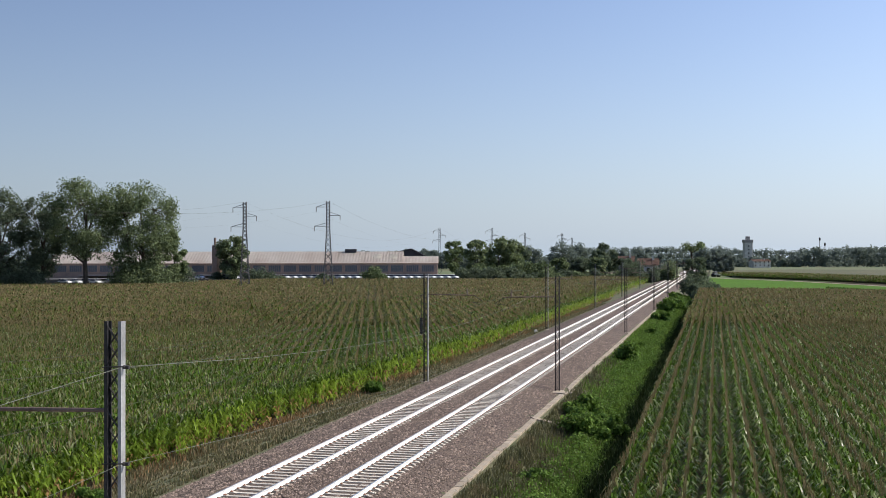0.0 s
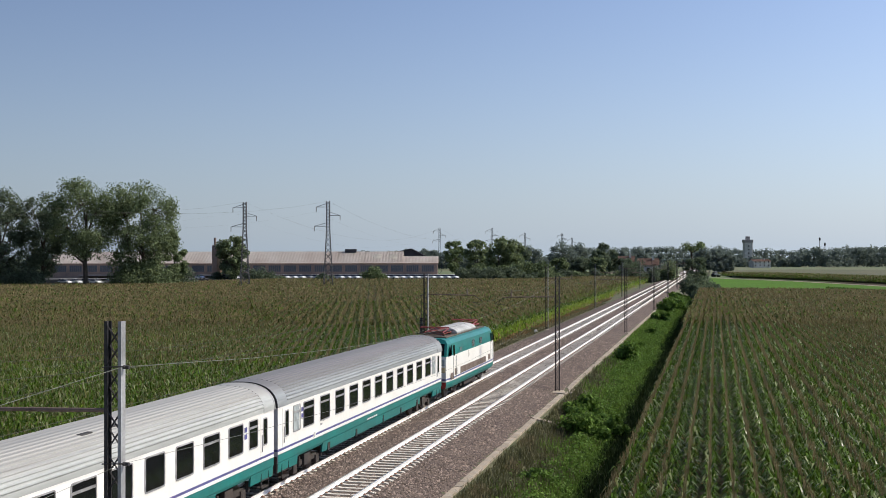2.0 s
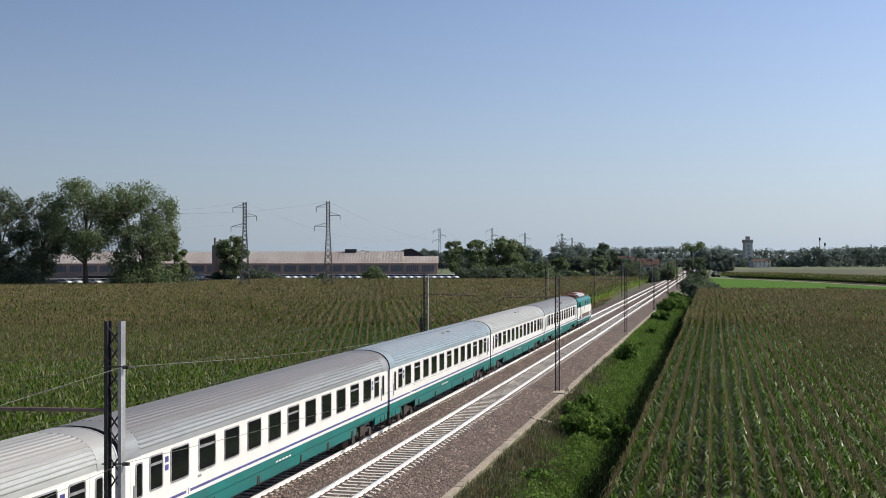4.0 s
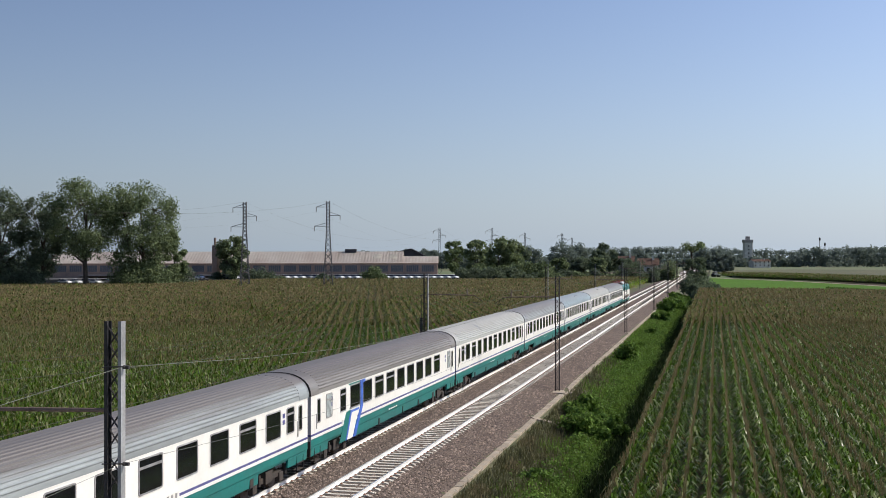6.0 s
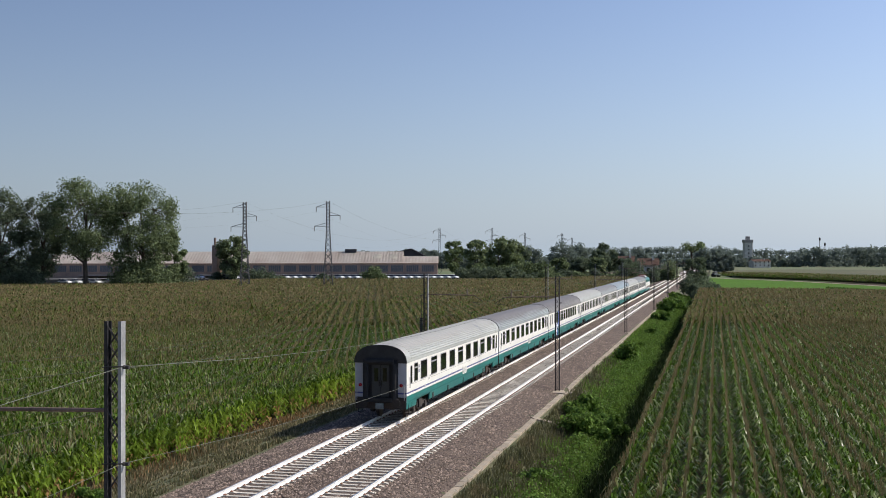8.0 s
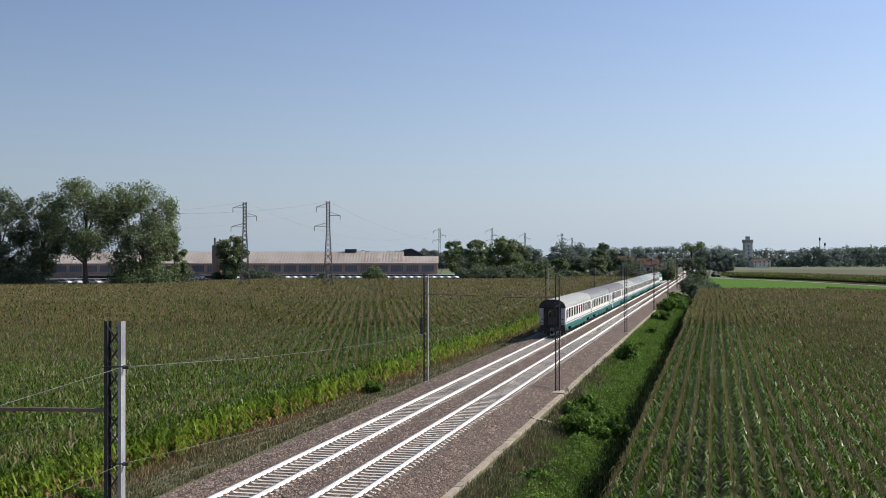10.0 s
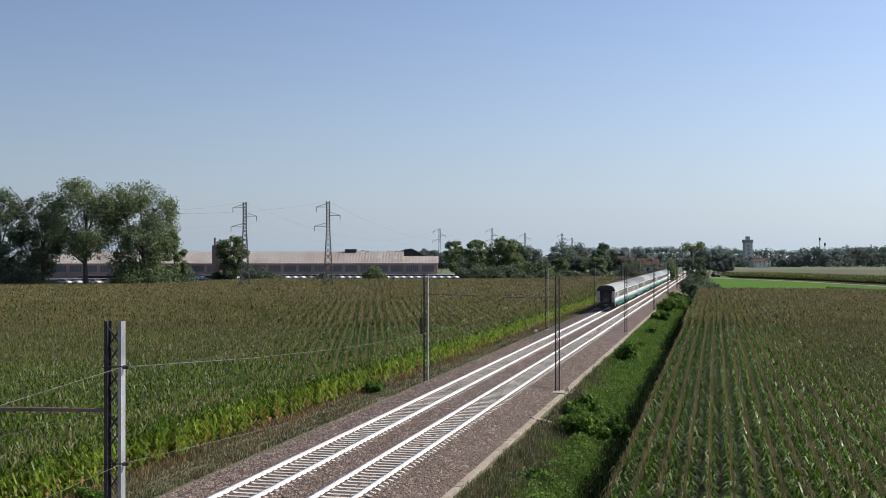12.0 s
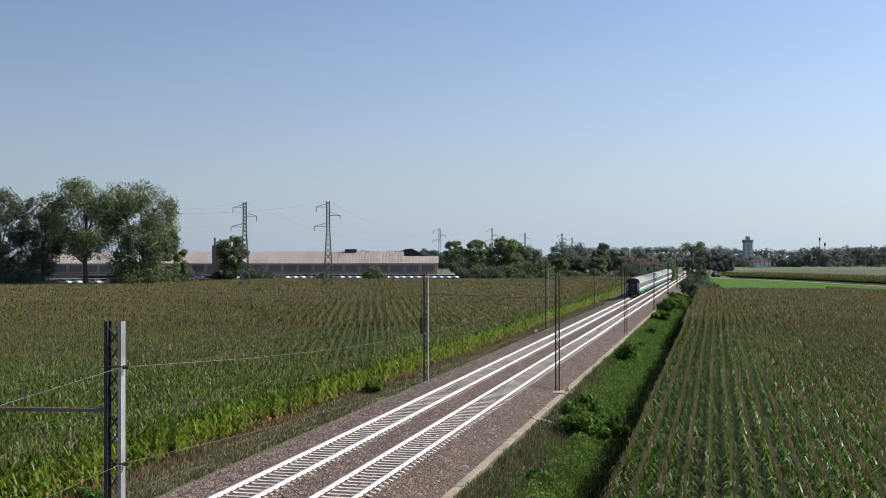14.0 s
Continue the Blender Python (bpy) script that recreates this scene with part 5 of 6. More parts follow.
for a in np.arange(7, 60, 4.2):
    x, y = spot(a, 404 + (a % 3) + max(0, a - 22) * 0.7)
    bush(x, y, 3.6, 6.6 if a < 24 else rng.uniform(3.5, 6.5), M_DARKLEAF if a < 24 or rng.random() < 0.5 else M_POPLAR, "dense hedge bush along the field's end", 0.4, 90, FIELD_Z, "hedge_bush", "hedge")
for a in np.arange(14, 42, 5.0):
    x, y = spot(a, 455)
    bush(x, y, 3.8, rng.uniform(7, 10), M_PALELEAF, "yellowish green bush behind the hedge", 0.45, 80, FIELD_Z)

# the thicket at the end of the slope
x, y = spot(62.6, 285)
tree(62.8, 288, 14.0, 3.6, M_POPLAR, "thin ivy-grown tree with a flat open top", 0.78, 18, 60, 0.22, 0.3, 0.8, 0.26)
tree(63.2, 287, 11.0, 3.0, M_DARKLEAF, "narrow dark tree grown over with ivy", 0.05, 44, 110, 0.24, 0.25, 1.0, 0.3)
for a, d, h, r in ((61.0, 283, 7.6, 2.2), (65.0, 290, 6.0, 2.4), (67.2, 292, 4.2, 2.2), (59.5, 272, 4.0, 1.8), (58.2, 262, 2.8, 1.6), (62.5, 268, 4.5, 2.2)):
    x, y = spot(a, d)
    bush(x, y, r, h, M_DARKLEAF, "dark ivy-grown thicket beside the line", 0.24, 170, FIELD_Z)


def far_wood(name, a0, a1, d, low, high, label, step=2.4):
    """A far strip of woodland: many clumps of foliage with an uneven top."""
    a = np.arange(a0, a1, step)
    tops = low + (high - low) * (0.5 + 0.5 * np.sin(a * 0.021 + d) * np.sin(a * 0.0073 + 2)) + rng.normal(0, (high - low) * 0.16, len(a))
    C, S = [], []
    for q, t in zip(a, tops):
        for f in (0.2, 0.5, 0.8):
            x, y = spot(q + rng.normal(0, 2), d + rng.normal(0, 8))
            C.append((x, y, FIELD_Z + t * f))
            S.append(max(2.5, t * 0.26) * rng.uniform(0.8, 1.2))
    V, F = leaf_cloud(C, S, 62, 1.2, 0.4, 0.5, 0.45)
    ob = new(name, fast_mesh(name, V, F, [M_HAZY_LEAF]))
    tagged(ob, label, "woodland", kind="stuff")


far_wood("far_wood", -420, 175, 900, 8, 15, "hazy dark strip of woodland on the horizon")
far_wood("far_wood", 150, 640, 1250, 16, 22, "hazy dark strip of woodland on the horizon")
far_wood("far_wood", 330, 640, 1050, 18, 22, "hazy dark strip of woodland on the horizon")
far_wood("far_hedge", 200, 330, 1060, 6, 9, "hazy hedges beside a far hamlet")

# ---- pylons ----
M_PYLON = material("weathered_pylon_steel", (0.1, 0.1, 0.105), 0.7, 0.3, scale=0.6, fine=8)


def pylon(across, ahead, top, label):
    x, y = spot(across, ahead)
    t = thing("pylon", label, "pylon", "pylons of the power line", at=pose(x, y, FIELD_Z, 0, 0, 13.371))
    H = top - FIELD_Z
    half = lambda z: 1.25 + (0.42 - 1.25) * min(1, z / (H * 0.72)) if z < H * 0.72 else 0.42
    legs = [(-1, -1), (1, -1), (1, 1), (-1, 1)]
    levels = [0]
    while levels[-1] < H - 0.8:
        levels.append(levels[-1] + max(0.85, 2.1 * half(levels[-1])))
    levels[-1] = H
    for sx, sy in legs:
        bm = bmesh.new()
        for a, b in zip(levels, levels[1:]):
            bar(bm, (sx * half(a), sy * half(a), a), (sx * half(b), sy * half(b), b), 0.085, 4)
        part("leg", bm, M_PYLON, t)
    for k in range(4):
        (ax, ay), (bx, by) = legs[k], legs[(k + 1) % 4]
        bm = bmesh.new()
        for a, b in zip(levels, levels[1:]):
            bar(bm, (ax * half(a), ay * half(a), a), (bx * half(b), by * half(b), b), 0.045, 4)
            bar(bm, (bx * half(a), by * half(a), a), (ax * half(b), ay * half(b), b), 0.045, 4)
        part("lacing", bm, M_PYLON, t)
    for s, z, ln in ((-1, H - 1.5, 3.1), (1, H - 3.7, 3.1), (-1, H - 6.5, 3.6)):
        bm = bmesh.new()
        for sy in (-0.4, 0.4):
            bar(bm, (s * 0.4, sy, z), (s * ln, 0, z), 0.06, 4)
            bar(bm, (s * 0.4, sy, z + 0.9), (s * ln, 0, z), 0.05, 4)
        arm = part("crossarm", bm, M_PYLON, t)
        part("insulator", bar(bmesh.new(), (s * ln, 0, z), (s * ln, 0, z - 1.25), 0.09, 6), M_INSULATOR, arm, "hanging insulator string")
    return t


PY = "tall steel lattice pylon with three crossarms"
LINES = [[(-51.8, 300, 23.0), (-1.7, 575, 23.0), (50, 700, 23.2)], [(-29.8, 298, 23.1), (24.6, 577, 23.0), (74, 712, 23.0)]]
for line in LINES:
    for a, d, z in line:
        pylon(a, d, z, PY)
pylon(99, 880, 23.0, PY)
for line, back in zip(LINES, ((-104, 20), (-84, 10))):
    for s, drop in ((0, 0.0), (-3.1, 2.75)):
        pts = [(*spot(back[0] + s, back[1]), 24.0 - drop)]
        for a, d, z in line:
            pts.append((*spot(a + s, d), z - drop))
        hanging("power_line", pts, 8.0, 0.012 if s == 0 else 0.005, "thin sagging overhead power line")

# ---- factory ----
M_ROOFTILE = material("bleached_fibre_roof", (0.66, 0.61, 0.56), 0.85, scale=0.15, fine=2.5, second=(0.55, 0.48, 0.43), vary=0.12, stretch=(1, 0.3, 1))
M_BRICK = material("grimy_render", (0.36, 0.265, 0.21), 0.9, scale=0.2, fine=3, second=(0.24, 0.185, 0.155))
M_ASPHALT = material("worn_asphalt", (0.1, 0.095, 0.09), 0.9, scale=0.2, fine=3)
M_DARKROOF = material("dark_sheet_roof", (0.05, 0.05, 0.055), 0.7, scale=0.2, fine=3)
M_CONC_WALL = material("pale_plinth", (0.4, 0.37, 0.35), 0.9, scale=0.2, fine=3)
M_NEWSHEET = material("new_pale_roof_sheet", (0.74, 0.7, 0.62), 0.8, scale=0.4, fine=3, vary=0.08)
M_FACTGLASS = material("dusty_factory_glass", (0.12, 0.14, 0.16), 0.35, vary=0.2, bump=0)
M_TOWER = material("ochre_brick", (0.45, 0.31, 0.19), 0.9, scale=0.5, fine=5, second=(0.2, 0.13, 0.09))


def face_view(x_y, z=FIELD_Z):
    return pose(*x_y, z, 0, 0, 13.371)


def factory():
    t = thing("factory", "long low factory hall with a bleached pale roof", "factory", at=face_view(spot(-72, 420)))
    # local x runs along the front, y away from it
    x0, x1, xe = -72.0, 57.0, 70.0
    for a, b, eave, ridge, nm in ((x0, x1, 7.6, 11.8, "wall"), (x1 + 0.02, xe, 7.6, 10.0, "wall")):
        bm = bmesh.new()
        box(bm, a, b, 0, 0.35, 0, eave)
        part("wall", bm, M_BRICK, t, "grimy brownish front wall")
        bm = bmesh.new()
        for e, w in ((a, 0.35), (b - 0.35, 0.35)):
            v = [(0.36, 0), (20, 0), (20, eave), (10, ridge - 0.1), (0.36, eave)]
            f = [bm.verts.new((e, p, q)) for p, q in v]
            g = [bm.verts.new((e + w, p, q)) for p, q in v]
            for i in range(5):
                bm.faces.new((f[i], f[(i + 1) % 5], g[(i + 1) % 5], g[i]))
            bm.faces.new(f[::-1])
            bm.faces.new(g)
        bmesh.ops.recalc_face_normals(bm, faces=bm.faces)
        part("gable", bm, M_BRICK, t)
        n = int((b - a) / 1.1)
        bm = bmesh.new()
        for side in (-1, 1):
            pts = []
            for i in range(n * 2 + 1):
                xx = a - 0.3 + (b - a + 0.6) * i / (n * 2)
                lift = 0.06 if i % 2 else 0.0
                y_e, y_r = (-0.6, 10.0) if side < 0 else (20.6, 10.0)
                pts.append((bm.verts.new((xx, y_e, eave - 0.15 + lift)), bm.verts.new((xx, y_r, ridge + lift))))
            for (p, q), (r, s) in zip(pts, pts[1:]):
                bm.faces.new((p, r, s, q))
        bmesh.ops.solidify(bm, geom=bm.faces[:], thickness=0.12)
        part("roof", bm, M_ROOFTILE, t, "bleached pinkish grey corrugated roof")
    frame_me = mesh_of(box(bmesh.new(), -2.4, 2.4, -0.06, 0.02, 0, 2.5, 0.0), M_BRICK, name="window")
    pane_me = mesh_of(box(bmesh.new(), -2.2, 2.2, -0.09, -0.03, 0.12, 2.38), M_FACTGLASS, name="pane")
    bars = bmesh.new()
    for k in range(1, 6):
        box(bars, -2.2 + k * 4.4 / 6 - 0.04, -2.2 + k * 4.4 / 6 + 0.04, -0.12, -0.09, 0.12, 2.38)
    bars_me = mesh_of(bars, M_BRICK, name="mullions")
    for i in range(25):
        x = x0 + 4 + i * 5.6
        if x > xe - 3:
            break
        w = part("window", frame_me, None, t, m=pose(x, 0, 4.3))
        part("pane", pane_me, None, w, "dusty bluish panes")
        part("mullions", bars_me, None, w)
    bm = bmesh.new()
    for a, b in ((-60, -24), (-16, 20), (24, 78)):
        box(bm, a, b, -5.0, -0.02, 3.05, 3.35)
    part("canopy", bm, M_CONC_WALL, t, "flat pale canopy along the front")
    for k in range(24):
        part("canopy_post", box(bmesh.new(), -59 + k * 5.8, -58.8 + k * 5.8, -4.8, -4.6, 0, 3.05), M_STEEL_DARK, t)
    bm = bmesh.new()
    box(bm, x0, xe, -0.3, -0.02, 0, 2.0)
    part("plinth", bm, M_BRICK, t, "grimy plinth wall")
    bm = bmesh.new()
    box(bm, 35.4, 39.6, 8.5, 12, 11.4, 12.7, 0.05)
    part("roof_monitor", bm, M_DARKROOF, t, "dark ventilator on the ridge")
    for x, w in ((46.4, 2.8), (52.2, 2.9)):
        bm = bmesh.new()
        n_ = 8
        v0 = [(x + w * i / n_, -0.72 + 10.6 * j, 7.62 + 4.2 * j) for j in (0.35, 0.75) for i in (0, n_)]
        a, b, c, d = [bm.verts.new((p[0], p[1], p[2] + 0.1)) for p in v0]
        f = bm.faces.new((a, b, d, c))
        bmesh.ops.solidify(bm, geom=[f], thickness=0.05)
        bmesh.ops.recalc_face_normals(bm, faces=bm.faces)
        part("roof_patch", bm, M_NEWSHEET, t, "newer pale roof sheets")
    return t


factory()
hall = thing("barn_hall", "dark-roofed hall behind the factory", "hall", at=face_view(spot(-14, 452)))
bm = bmesh.new()
prism(bm, [(-9, 0), (9, 0), (9, 8.8), (1.5, 12.8), (-9, 10.6)], 0, 22)
part("wall", bm, M_DARKROOF, hall, "dark sheet-clad gable")
bm = bmesh.new()
prism(bm, [(-10, 10.7), (1.5, 13.1), (10, 8.7), (10, 8.4), (1.5, 12.8), (-10, 10.4)], -0.6, 22.6)
part("roof", bm, M_DARKROOF, hall, "dark sheet roof")
tower = thing("brick_tower", "narrow ochre brick tower with a short stack", "tower", at=face_view(spot(-80.2, 404)))
part("shaft", box(bmesh.new(), -1.1, 0.6, 0, 2.2, 0, 14.0, 0.05), M_BRICK, tower)
# this shaft's ochre is raised to look sunlit on its shaded front
part("lit_shaft", box(bmesh.new(), 0.62, 1.9, 0.2, 2.0, 0, 13.0, 0.05), M_TOWER, tower, "ochre brick shaft, brightened as if sunlit")
part("stack", bar(bmesh.new(), (-0.2, 1, 14.0), (-0.2, 1, 16.6), 0.42, 10), M_BRICK, tower)
pole = thing("pale_post", "thin pale post beside the tower", "post", at=face_view(spot(-77.8, 403)))
part("post", bar(bmesh.new(), (0, 0, 0), (0, 0, 13.4), 0.22, 6, 0.12), M_TOWER, pole)

# ---- parked cars ----
M_CARPAINT = material("white_car_paint", (0.88, 0.88, 0.88), 0.3, vary=0.04, bump=0)
M_CARGREY = material("grey_car_paint", (0.2, 0.22, 0.24), 0.3, vary=0.04, bump=0)
M_LAMP = material("headlamp_glass", (0.6, 0.62, 0.64), 0.15, vary=0.05, bump=0)


def car(paint, label):
    """A hatchback; its front looks along -y."""
    t = thing("car", label, "car", "cars parked by the factory")
    bm = bmesh.new()
    side = [(-2.0, 0.3), (2.0, 0.3), (2.05, 0.75), (1.95, 0.95), (-0.95, 0.98), (-1.9, 0.8), (-2.05, 0.6)]
    a = [bm.verts.new((-0.85, y, z)) for y, z in side]
    b = [bm.verts.new((0.85, y, z)) for y, z in side]
    k = len(side)
    for i in range(k):
        bm.faces.new((a[i], a[(i + 1) % k], b[(i + 1) % k], b[i]))
    bm.faces.new(a[::-1])
    bm.faces.new(b)
    bmesh.ops.recalc_face_normals(bm, faces=bm.faces)
    bmesh.ops.bevel(bm, geom=bm.edges[:], offset=0.07, segments=2, affect="EDGES")
    part("body", bm, paint, t)
    bm = bmesh.new()
    lo = [(-0.8, -1.0, 0.95), (0.8, -1.0, 0.95), (0.8, 1.9, 0.95), (-0.8, 1.9, 0.95)]
    hi = [(-0.62, -0.2, 1.42), (0.62, -0.2, 1.42), (0.62, 1.5, 1.42), (-0.62, 1.5, 1.42)]
    va, vb = [bm.verts.new(p) for p in lo], [bm.verts.new(p) for p in hi]
    for i in range(4):
        bm.faces.new((va[i], va[(i + 1) % 4], vb[(i + 1) % 4], vb[i]))
    bm.faces.new(vb)
    bmesh.ops.recalc_face_normals(bm, faces=bm.faces)
    part("window_band", bm, M_PANE, t)
    part("roof", box(bmesh.new(), -0.66, 0.66, -0.25, 1.55, 1.41, 1.47, 0.03), paint, t)
    for sx in (-1, 1):
        part("headlight", box(bmesh.new(), sx * 0.5, sx * 0.78, -2.06, -1.9, 0.62, 0.78, 0.02), M_LAMP, t)
        for y in (-1.25, 1.25):
            part("wheel", bar(bmesh.new(), (sx * 0.68, y, 0.31), (sx * 0.88, y, 0.31), 0.31, 14), M_RUBBER, t)
    return t


white_car = car(M_CARPAINT, "white car parked in a row before the factory")
grey_car = car(M_CARGREY, "grey car parked in a row before the factory")
places = [-54.5 + 2.7 * i for i in range(5)] + [-35.8 + 2.7 * i for i in range(4)] + [-19.8 + 2.6 * i for i in range(10)] + [-74.5, -72.0, -84.0]
first = {white_car: True, grey_car: True}
for i, a in enumerate(places):
    src = grey_car if i in (3, 19) else white_car
    m = face_view(spot(a, 397 + random.uniform(-0.4, 0.4)), FIELD_Z + 2.2) @ pose(0, 0, 0, 0, 0, 42 + random.uniform(-3, 3))
    if first[src]:
        src.matrix_basis = m
        first[src] = False
    else:
        copy_thing(src, m)
for i, a in enumerate([-110, -107.2, -104.6, -101, -98.4, -95.6, -93]):
    copy_thing(grey_car if i in (2, 5) else white_car, face_view(spot(a, 334 + (i % 3) * 2), FIELD_Z + 2.0) @ pose(0, 0, 0, 0, 0, 60 + random.uniform(-20, 20)))
yard = new("factory_yard", mesh_of(box(bmesh.new(), -80, 90, -30, 24, -0.4, 2.2), M_ASPHALT, name="factory_yard"))
yard.matrix_world = face_view(spot(-72, 421))
tagged(yard, "raised asphalt yard of the factory", "yard", kind="structure")
lot = new("parking_lot", mesh_of(box(bmesh.new(), -16, 14, -6, 12, -0.4, 2.0), M_ASPHALT, name="parking_lot"))
lot.matrix_world = face_view(spot(-101, 336))
tagged(lot, "raised asphalt lot below the poplars", "yard", kind="structure")

# ---- house, silo and hamlet ----
M_TERRACOTTA = material("terracotta_tiles", (0.2, 0.125, 0.095), 0.9, scale=0.4, fine=4, second=(0.15, 0.09, 0.07))
M_PLASTER = material("pale_plaster", (0.62, 0.6, 0.56), 0.9, scale=0.3, fine=4, second=(0.42, 0.4, 0.37))


def house(across, ahead, w, d, eave, ridge, label, wall_m, turn=0, cols=4, floors=2):
    t = thing("house", label, "house", at=face_view(spot(across, ahead)) @ pose(0, 0, 0, 0, 0, turn))
    bm = bmesh.new()
    v = [(0, 0), (d, 0), (d, eave), (d / 2, ridge - 0.2), (0, eave)]
    f = [bm.verts.new((-w / 2, p, q)) for p, q in v]
    g = [bm.verts.new((w / 2, p, q)) for p, q in v]
    for i in range(5):
        bm.faces.new((f[i], f[(i + 1) % 5], g[(i + 1) % 5], g[i]))
    bm.faces.new(f[::-1])
    bm.faces.new(g)
    bmesh.ops.recalc_face_normals(bm, faces=bm.faces)
    part("wall", bm, wall_m, t)
    bm = bmesh.new()
    for y_e in (-0.6, d + 0.6):
        q = [bm.verts.new(p) for p in ((-w / 2 - 0.5, y_e, eave - 0.15), (w / 2 + 0.5, y_e, eave - 0.15), (w / 2 + 0.5, d / 2, ridge), (-w / 2 - 0.5, d / 2, ridge))]
        bm.faces.new(q)
    bmesh.ops.solidify(bm, geom=bm.faces[:], thickness=0.2)
    roof = part("roof", bm, M_TERRACOTTA, t, "terracotta tile roof")
    part("chimney", box(bmesh.new(), w * 0.2, w * 0.2 + 0.8, d * 0.35, d * 0.35 + 0.8, ridge - 1.2, ridge + 0.9), wall_m, roof)
    wm = mesh_of(box(bmesh.new(), -0.6, 0.6, -0.06, 0.05, 0, 1.5), M_CONC_WALL, name="window")
    pm = mesh_of(box(bmesh.new(), -0.48, 0.48, -0.08, -0.05, 0.1, 1.4), M_PANE, name="pane")
    for k in range(floors):
        for i in range(cols):
            o = part("window", wm, None, t, m=pose(-w / 2 + w * (i + 0.5) / cols, 0, 1.2 + k * 3.0))
            part("pane", pm, None, o)
    return t


for a, d, h, r, m in ((67, 424, 6.5, 2.6, M_DARKLEAF), (70.5, 422, 7.5, 2.4, M_DARKLEAF), (75, 424, 5.0, 2.2, M_POPLAR), (79, 425, 6.0, 2.2, M_DARKLEAF), (82.5, 428, 7.5, 2.4, M_POPLAR), (70.5, 418, 9.6, 2.2, M_DARKLEAF), (67.0, 416, 9.0, 2.2, M_DARKLEAF), (83.5, 424, 9.0, 2.0, M_POPLAR), (77, 420, 6.8, 2.0, M_DARKLEAF), (63, 420, 5.5, 2.8, M_POPLAR)):
    bush(*spot(a, d), r, h, m, "leafy bush before the house", 0.36, 90, FIELD_Z)
house(77.6, 434, 7.2, 9, 6.7, 9.2, "plain house with a red-brown tile roof", M_PLASTER, -10, 3)
house(70.2, 440, 5.6, 8, 7.8, 10.0, "narrow house with a red-brown tile roof", M_PLASTER, -10, 2)
house(278, 1000, 16, 10, 5.5, 7.5, "white farmhouse in the distance", M_PLASTER, 10)
house(250, 1050, 18, 10, 4.5, 6.5, "low pale farm building in the distance", M_PLASTER, 0)
silo = thing("grain_silo_tower", "tall pale concrete silo tower on the horizon", "silo", at=face_view(spot(293, 1100)))
part("shaft", box(bmesh.new(), -3.8, 3.8, 0, 8, 0, 25.5, 0.2), M_PLASTER, silo)
part("head", box(bmesh.new(), -4.3, 4.3, -0.4, 8.4, 23.0, 25.9, 0.2), M_CONC_WALL, silo)
part("cap", box(bmesh.new(), -1.7, 1.7, 2, 6, 25.9, 29.0, 0.2), M_CONC_WALL, silo)
for k in range(6):
    part("window", box(bmesh.new(), -0.6, 0.6, -0.05, 0.1, 2 + k * 3.4, 3.4 + k * 3.4), M_PANE, silo)
for a, h in ((361, 28), (366, 23), (355, 19)):
    m_ = thing("antenna_mast", "thin antenna mast above the woods", "mast", at=face_view(spot(a, 1100)))
    part("pole", bar(bmesh.new(), (0, 0, 0), (0, 0, h), 0.5, 6, 0.25), M_STEEL_DARK, m_)
    part("antenna", bar(bmesh.new(), (0, 0, h - 3), (0, 0, h - 0.5), 0.9, 8), M_STEEL_DARK, m_)

# ---- fields beyond the maize ----
M_TRACKDUST = material("pale_farm_track", (0.36, 0.3, 0.22), 0.95, scale=0.2, fine=2)
# darkened for the shade between plants, which the flat sheet lacks
M_CANOPY = material("far_maize_canopy", (0.095, 0.09, 0.036), 0.9, scale=0.03, fine=0.8, second=(0.07, 0.078, 0.033), vary=0.3, bump=0.8, bump_far=0.3)
M_ALFALFA = material("alfalfa", (0.075, 0.16, 0.016), 0.9, gloss=0.1, scale=0.04, fine=1.2, second=(0.065, 0.135, 0.015), vary=0.25, bump=0.6, bump_far=0.15)


def slab(name, corners, z, thick, mat, label, category):
    """A field or track laid on the ground, given by its corners."""
    bm = bmesh.new()
    f = bm.faces.new([bm.verts.new((x, y, z)) for x, y in corners])
    if f.normal.z < 0:
        f.normal_flip()
    r = bmesh.ops.extrude_face_region(bm, geom=[f])
    for v in r["geom"]:
        if isinstance(v, bmesh.types.BMVert):
            v.co.z -= thick
    bmesh.ops.recalc_face_normals(bm, faces=bm.faces)
    return tagged(new(name, mesh_of(bm, mat, name=name)), label, category, kind="structure")


slab("meadow", [(14.5, 262), (33, 262), (90, 246), (120, 240), (120, 290), (70, 393), (46, 467), (14.5, 533)], FIELD_Z + 0.12, 0.3, M_ALFALFA, "bright green alfalfa field", "field")
slab("farm_track", [(14.0, 534), (46.2, 468), (70.4, 394), (120, 292), (123, 296), (73, 398), (48.5, 471.5), (16, 541)], FIELD_Z + 0.1, 0.3, M_TRACKDUST, "pale dusty farm track along the fields", "track")


def far_maize():
    h = 2.4
    edge = [(18, 545), (50, 475), (75, 401), (125, 300)]
    pts_x, pts_y = [], []
    for (ax, ay), (bx, by) in zip(edge, edge[1:]):
        ln = math.hypot(bx - ax, by - ay)
        nx, ny = -(by - ay) / ln, (bx - ax) / ln
        for depth_ in np.arange(0, 24, 1.2):
            u = np.arange(0, ln, 0.9) + rng.uniform(0, 0.9)
            pts_x.append(ax + (bx - ax) * u / ln + nx * depth_)
            pts_y.append(ay + (by - ay) * u / ln + ny * depth_)
    X, Y = np.concatenate(pts_x), np.concatenate(pts_y)
    maize("maize_strip", X, Y, 3, FIELD_Z + h, FIELD_Z, "far maize field with a dark leafy edge", None, None, 0.4)


far_maize()
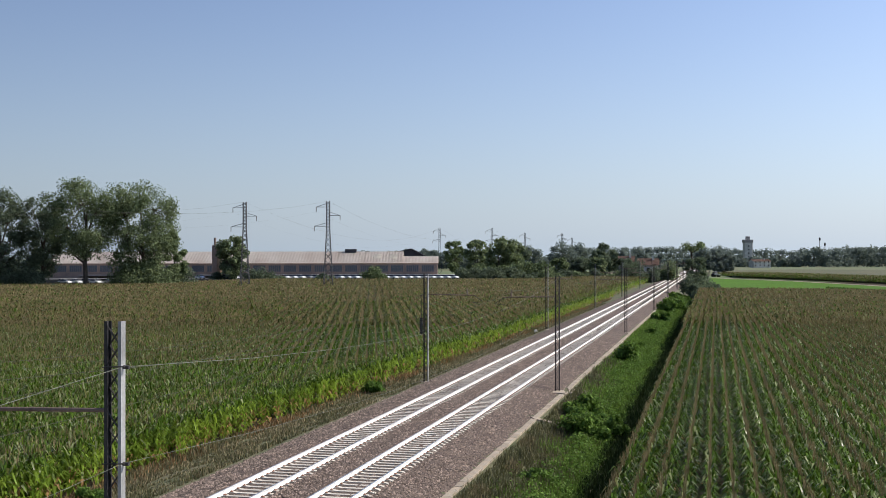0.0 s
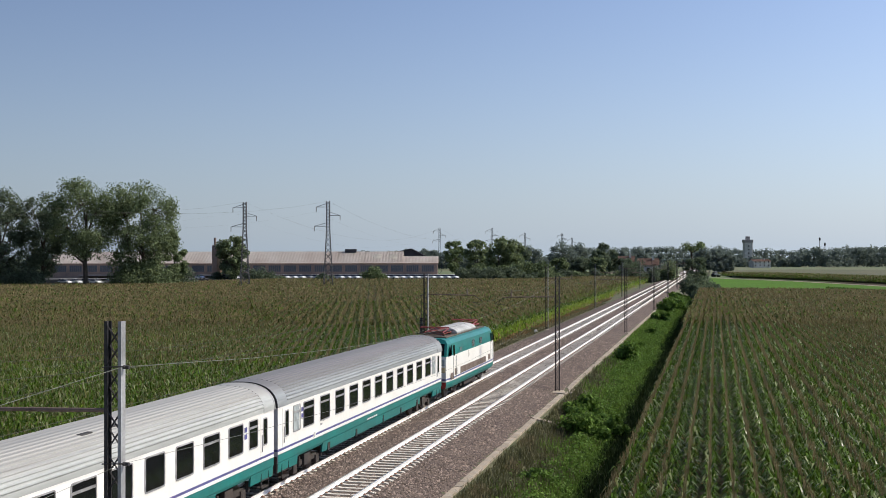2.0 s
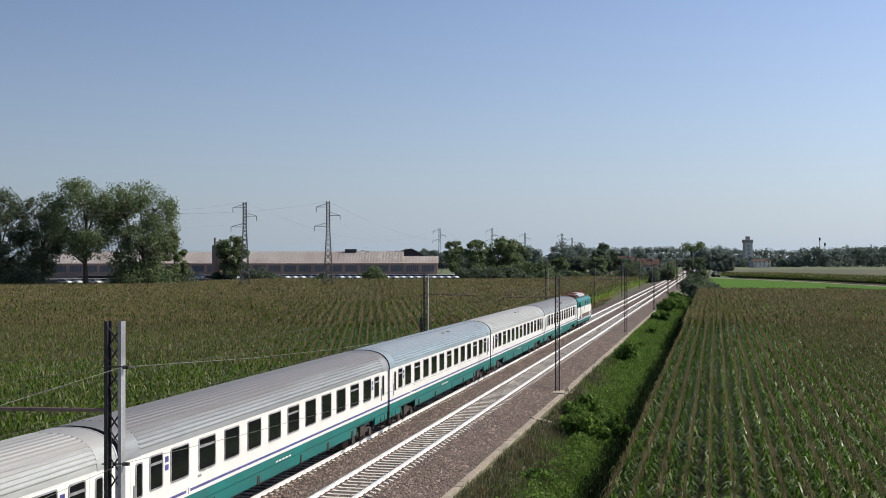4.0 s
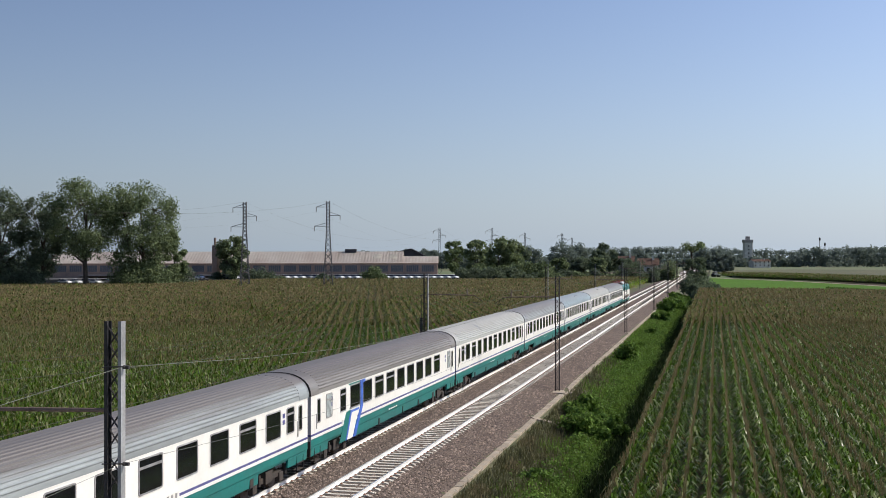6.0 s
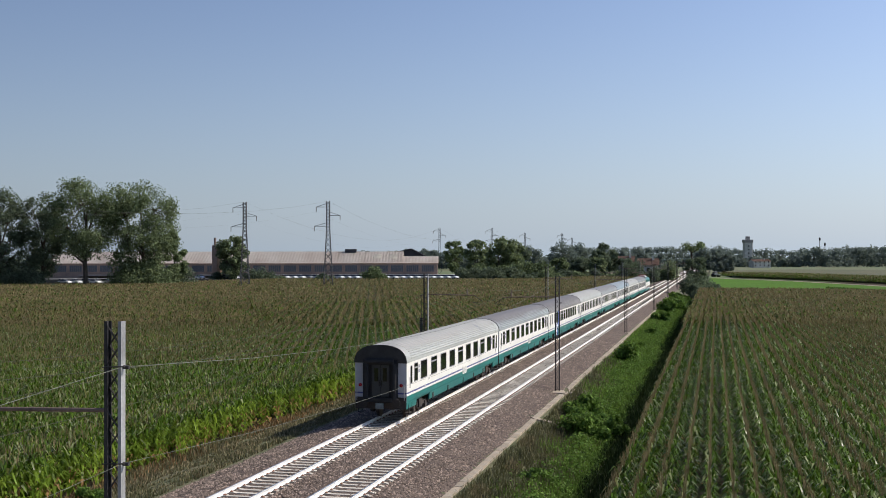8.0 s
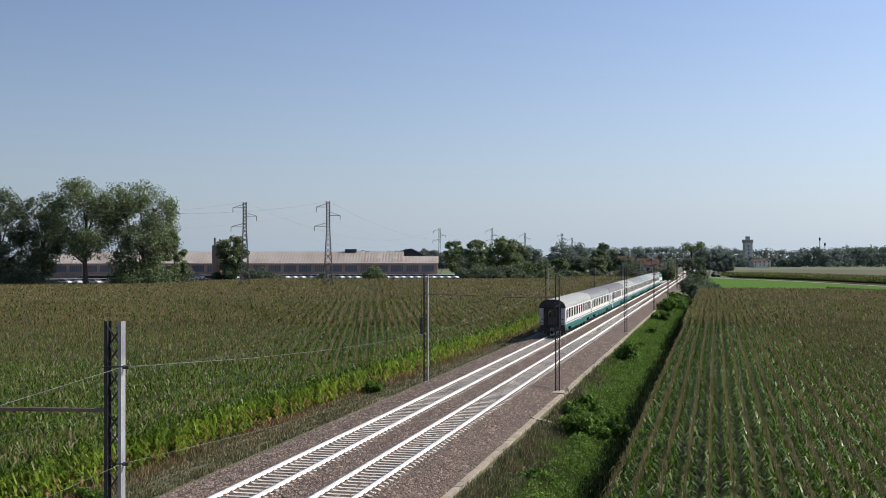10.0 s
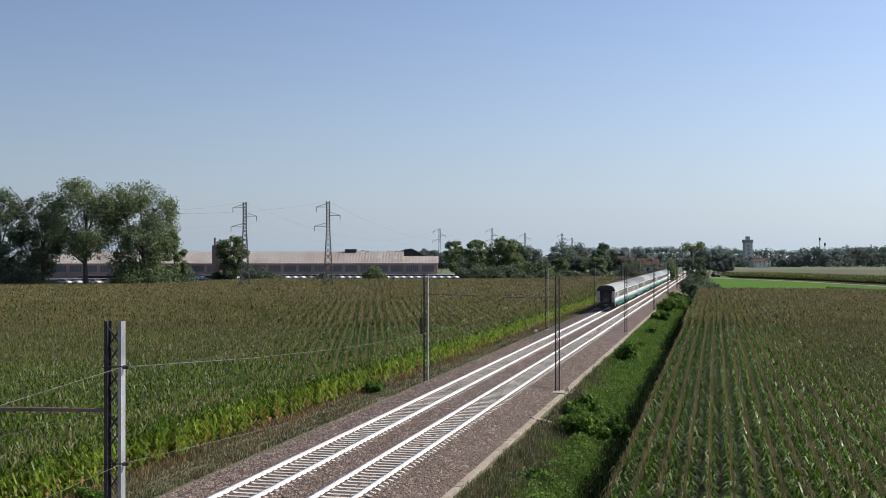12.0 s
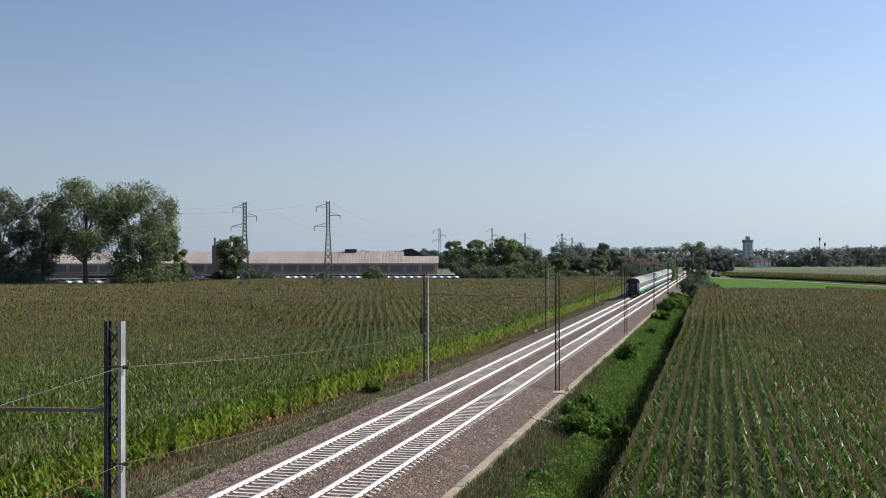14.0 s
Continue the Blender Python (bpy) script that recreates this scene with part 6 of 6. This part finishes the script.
slab("maize_canopy", [(26, 552), (62, 478), (88, 405), (140, 306), (330, 400), (330, 640), (60, 700), (20, 640)], FIELD_Z + 2.2, 2.1, M_CANOPY, "far maize field seen over its tassels", "field")
slab("far_field", [(18, 660), (60, 716), (345, 652), (640, 760), (640, 1000), (18, 990)], FIELD_Z + 0.4, 0.5, M_MEADOW, "green field far behind the maize", "field")

# ---- tractor and trailer on the farm track ----
M_TRACTOR = material("white_tractor_paint", (0.7, 0.7, 0.72), 0.4, vary=0.05, bump=0)
tx, ty = spot(129.5, 545)
tractor = thing("tractor", "small white tractor standing on the farm track", "tractor", at=pose(tx, ty, FIELD_Z + 0.1, 0, 0, 60))
part("hood", box(bmesh.new(), -0.5, 0.5, -2.2, 0, 0.9, 1.6, 0.1), M_TRACTOR, tractor)
part("cab", box(bmesh.new(), -0.8, 0.8, 0, 1.6, 1.1, 2.3, 0.1), M_TRACTOR, tractor)
for s in (-1, 1):
    part("cab_window", box(bmesh.new(), s * 0.8, s * 0.81, 0.15, 1.45, 1.65, 2.2), M_PANE, tractor)
part("windscreen", box(bmesh.new(), -0.65, 0.65, -0.01, 0.0, 1.65, 2.2), M_PANE, tractor)
part("cab_roof", box(bmesh.new(), -0.9, 0.9, -0.1, 1.7, 2.3, 2.5, 0.06), M_TRACTOR, tractor)
for s in (-1, 1):
    part("wheel", bar(bmesh.new(), (s * 0.7, 1.1, 0.8), (s * 1.15, 1.1, 0.8), 0.8, 16), M_RUBBER, tractor)
    part("wheel", bar(bmesh.new(), (s * 0.6, -1.5, 0.5), (s * 0.95, -1.5, 0.5), 0.5, 14), M_RUBBER, tractor)
tx, ty = spot(136, 543)
trailer = thing("farm_implement", "red farm implement beside the tractor", "farm machine", at=pose(tx, ty, FIELD_Z + 0.1, 0, 0, 75))
part("frame", box(bmesh.new(), -1.1, 1.1, -2.2, 2.2, 0.6, 1.5, 0.08), M_RED, trailer)
for s in (-1, 1):
    part("wheel", bar(bmesh.new(), (s * 1.1, 0, 0.5), (s * 1.4, 0, 0.5), 0.5, 14), M_RUBBER, trailer)

# ---- a low unmown strip across the meadow ----
n_ = 5200
u_ = rng.random(n_)
gx_, gy_ = 51 + 40 * u_ + rng.normal(0, 0.5, n_), 367 - 118 * u_ + rng.normal(0, 1.2, n_)
V_, F_ = leaf_cloud(np.stack([gx_, gy_, FIELD_Z + 0.15 + 0.3 * rng.random(n_)], 1), np.full(n_, 0.35), 3, 0.25)
tagged(new("unmown_strip", fast_mesh("unmown_strip", V_, F_, [M_BUSH])), "dark unmown strip of weeds across the meadow", "weeds", kind="stuff")

motions()
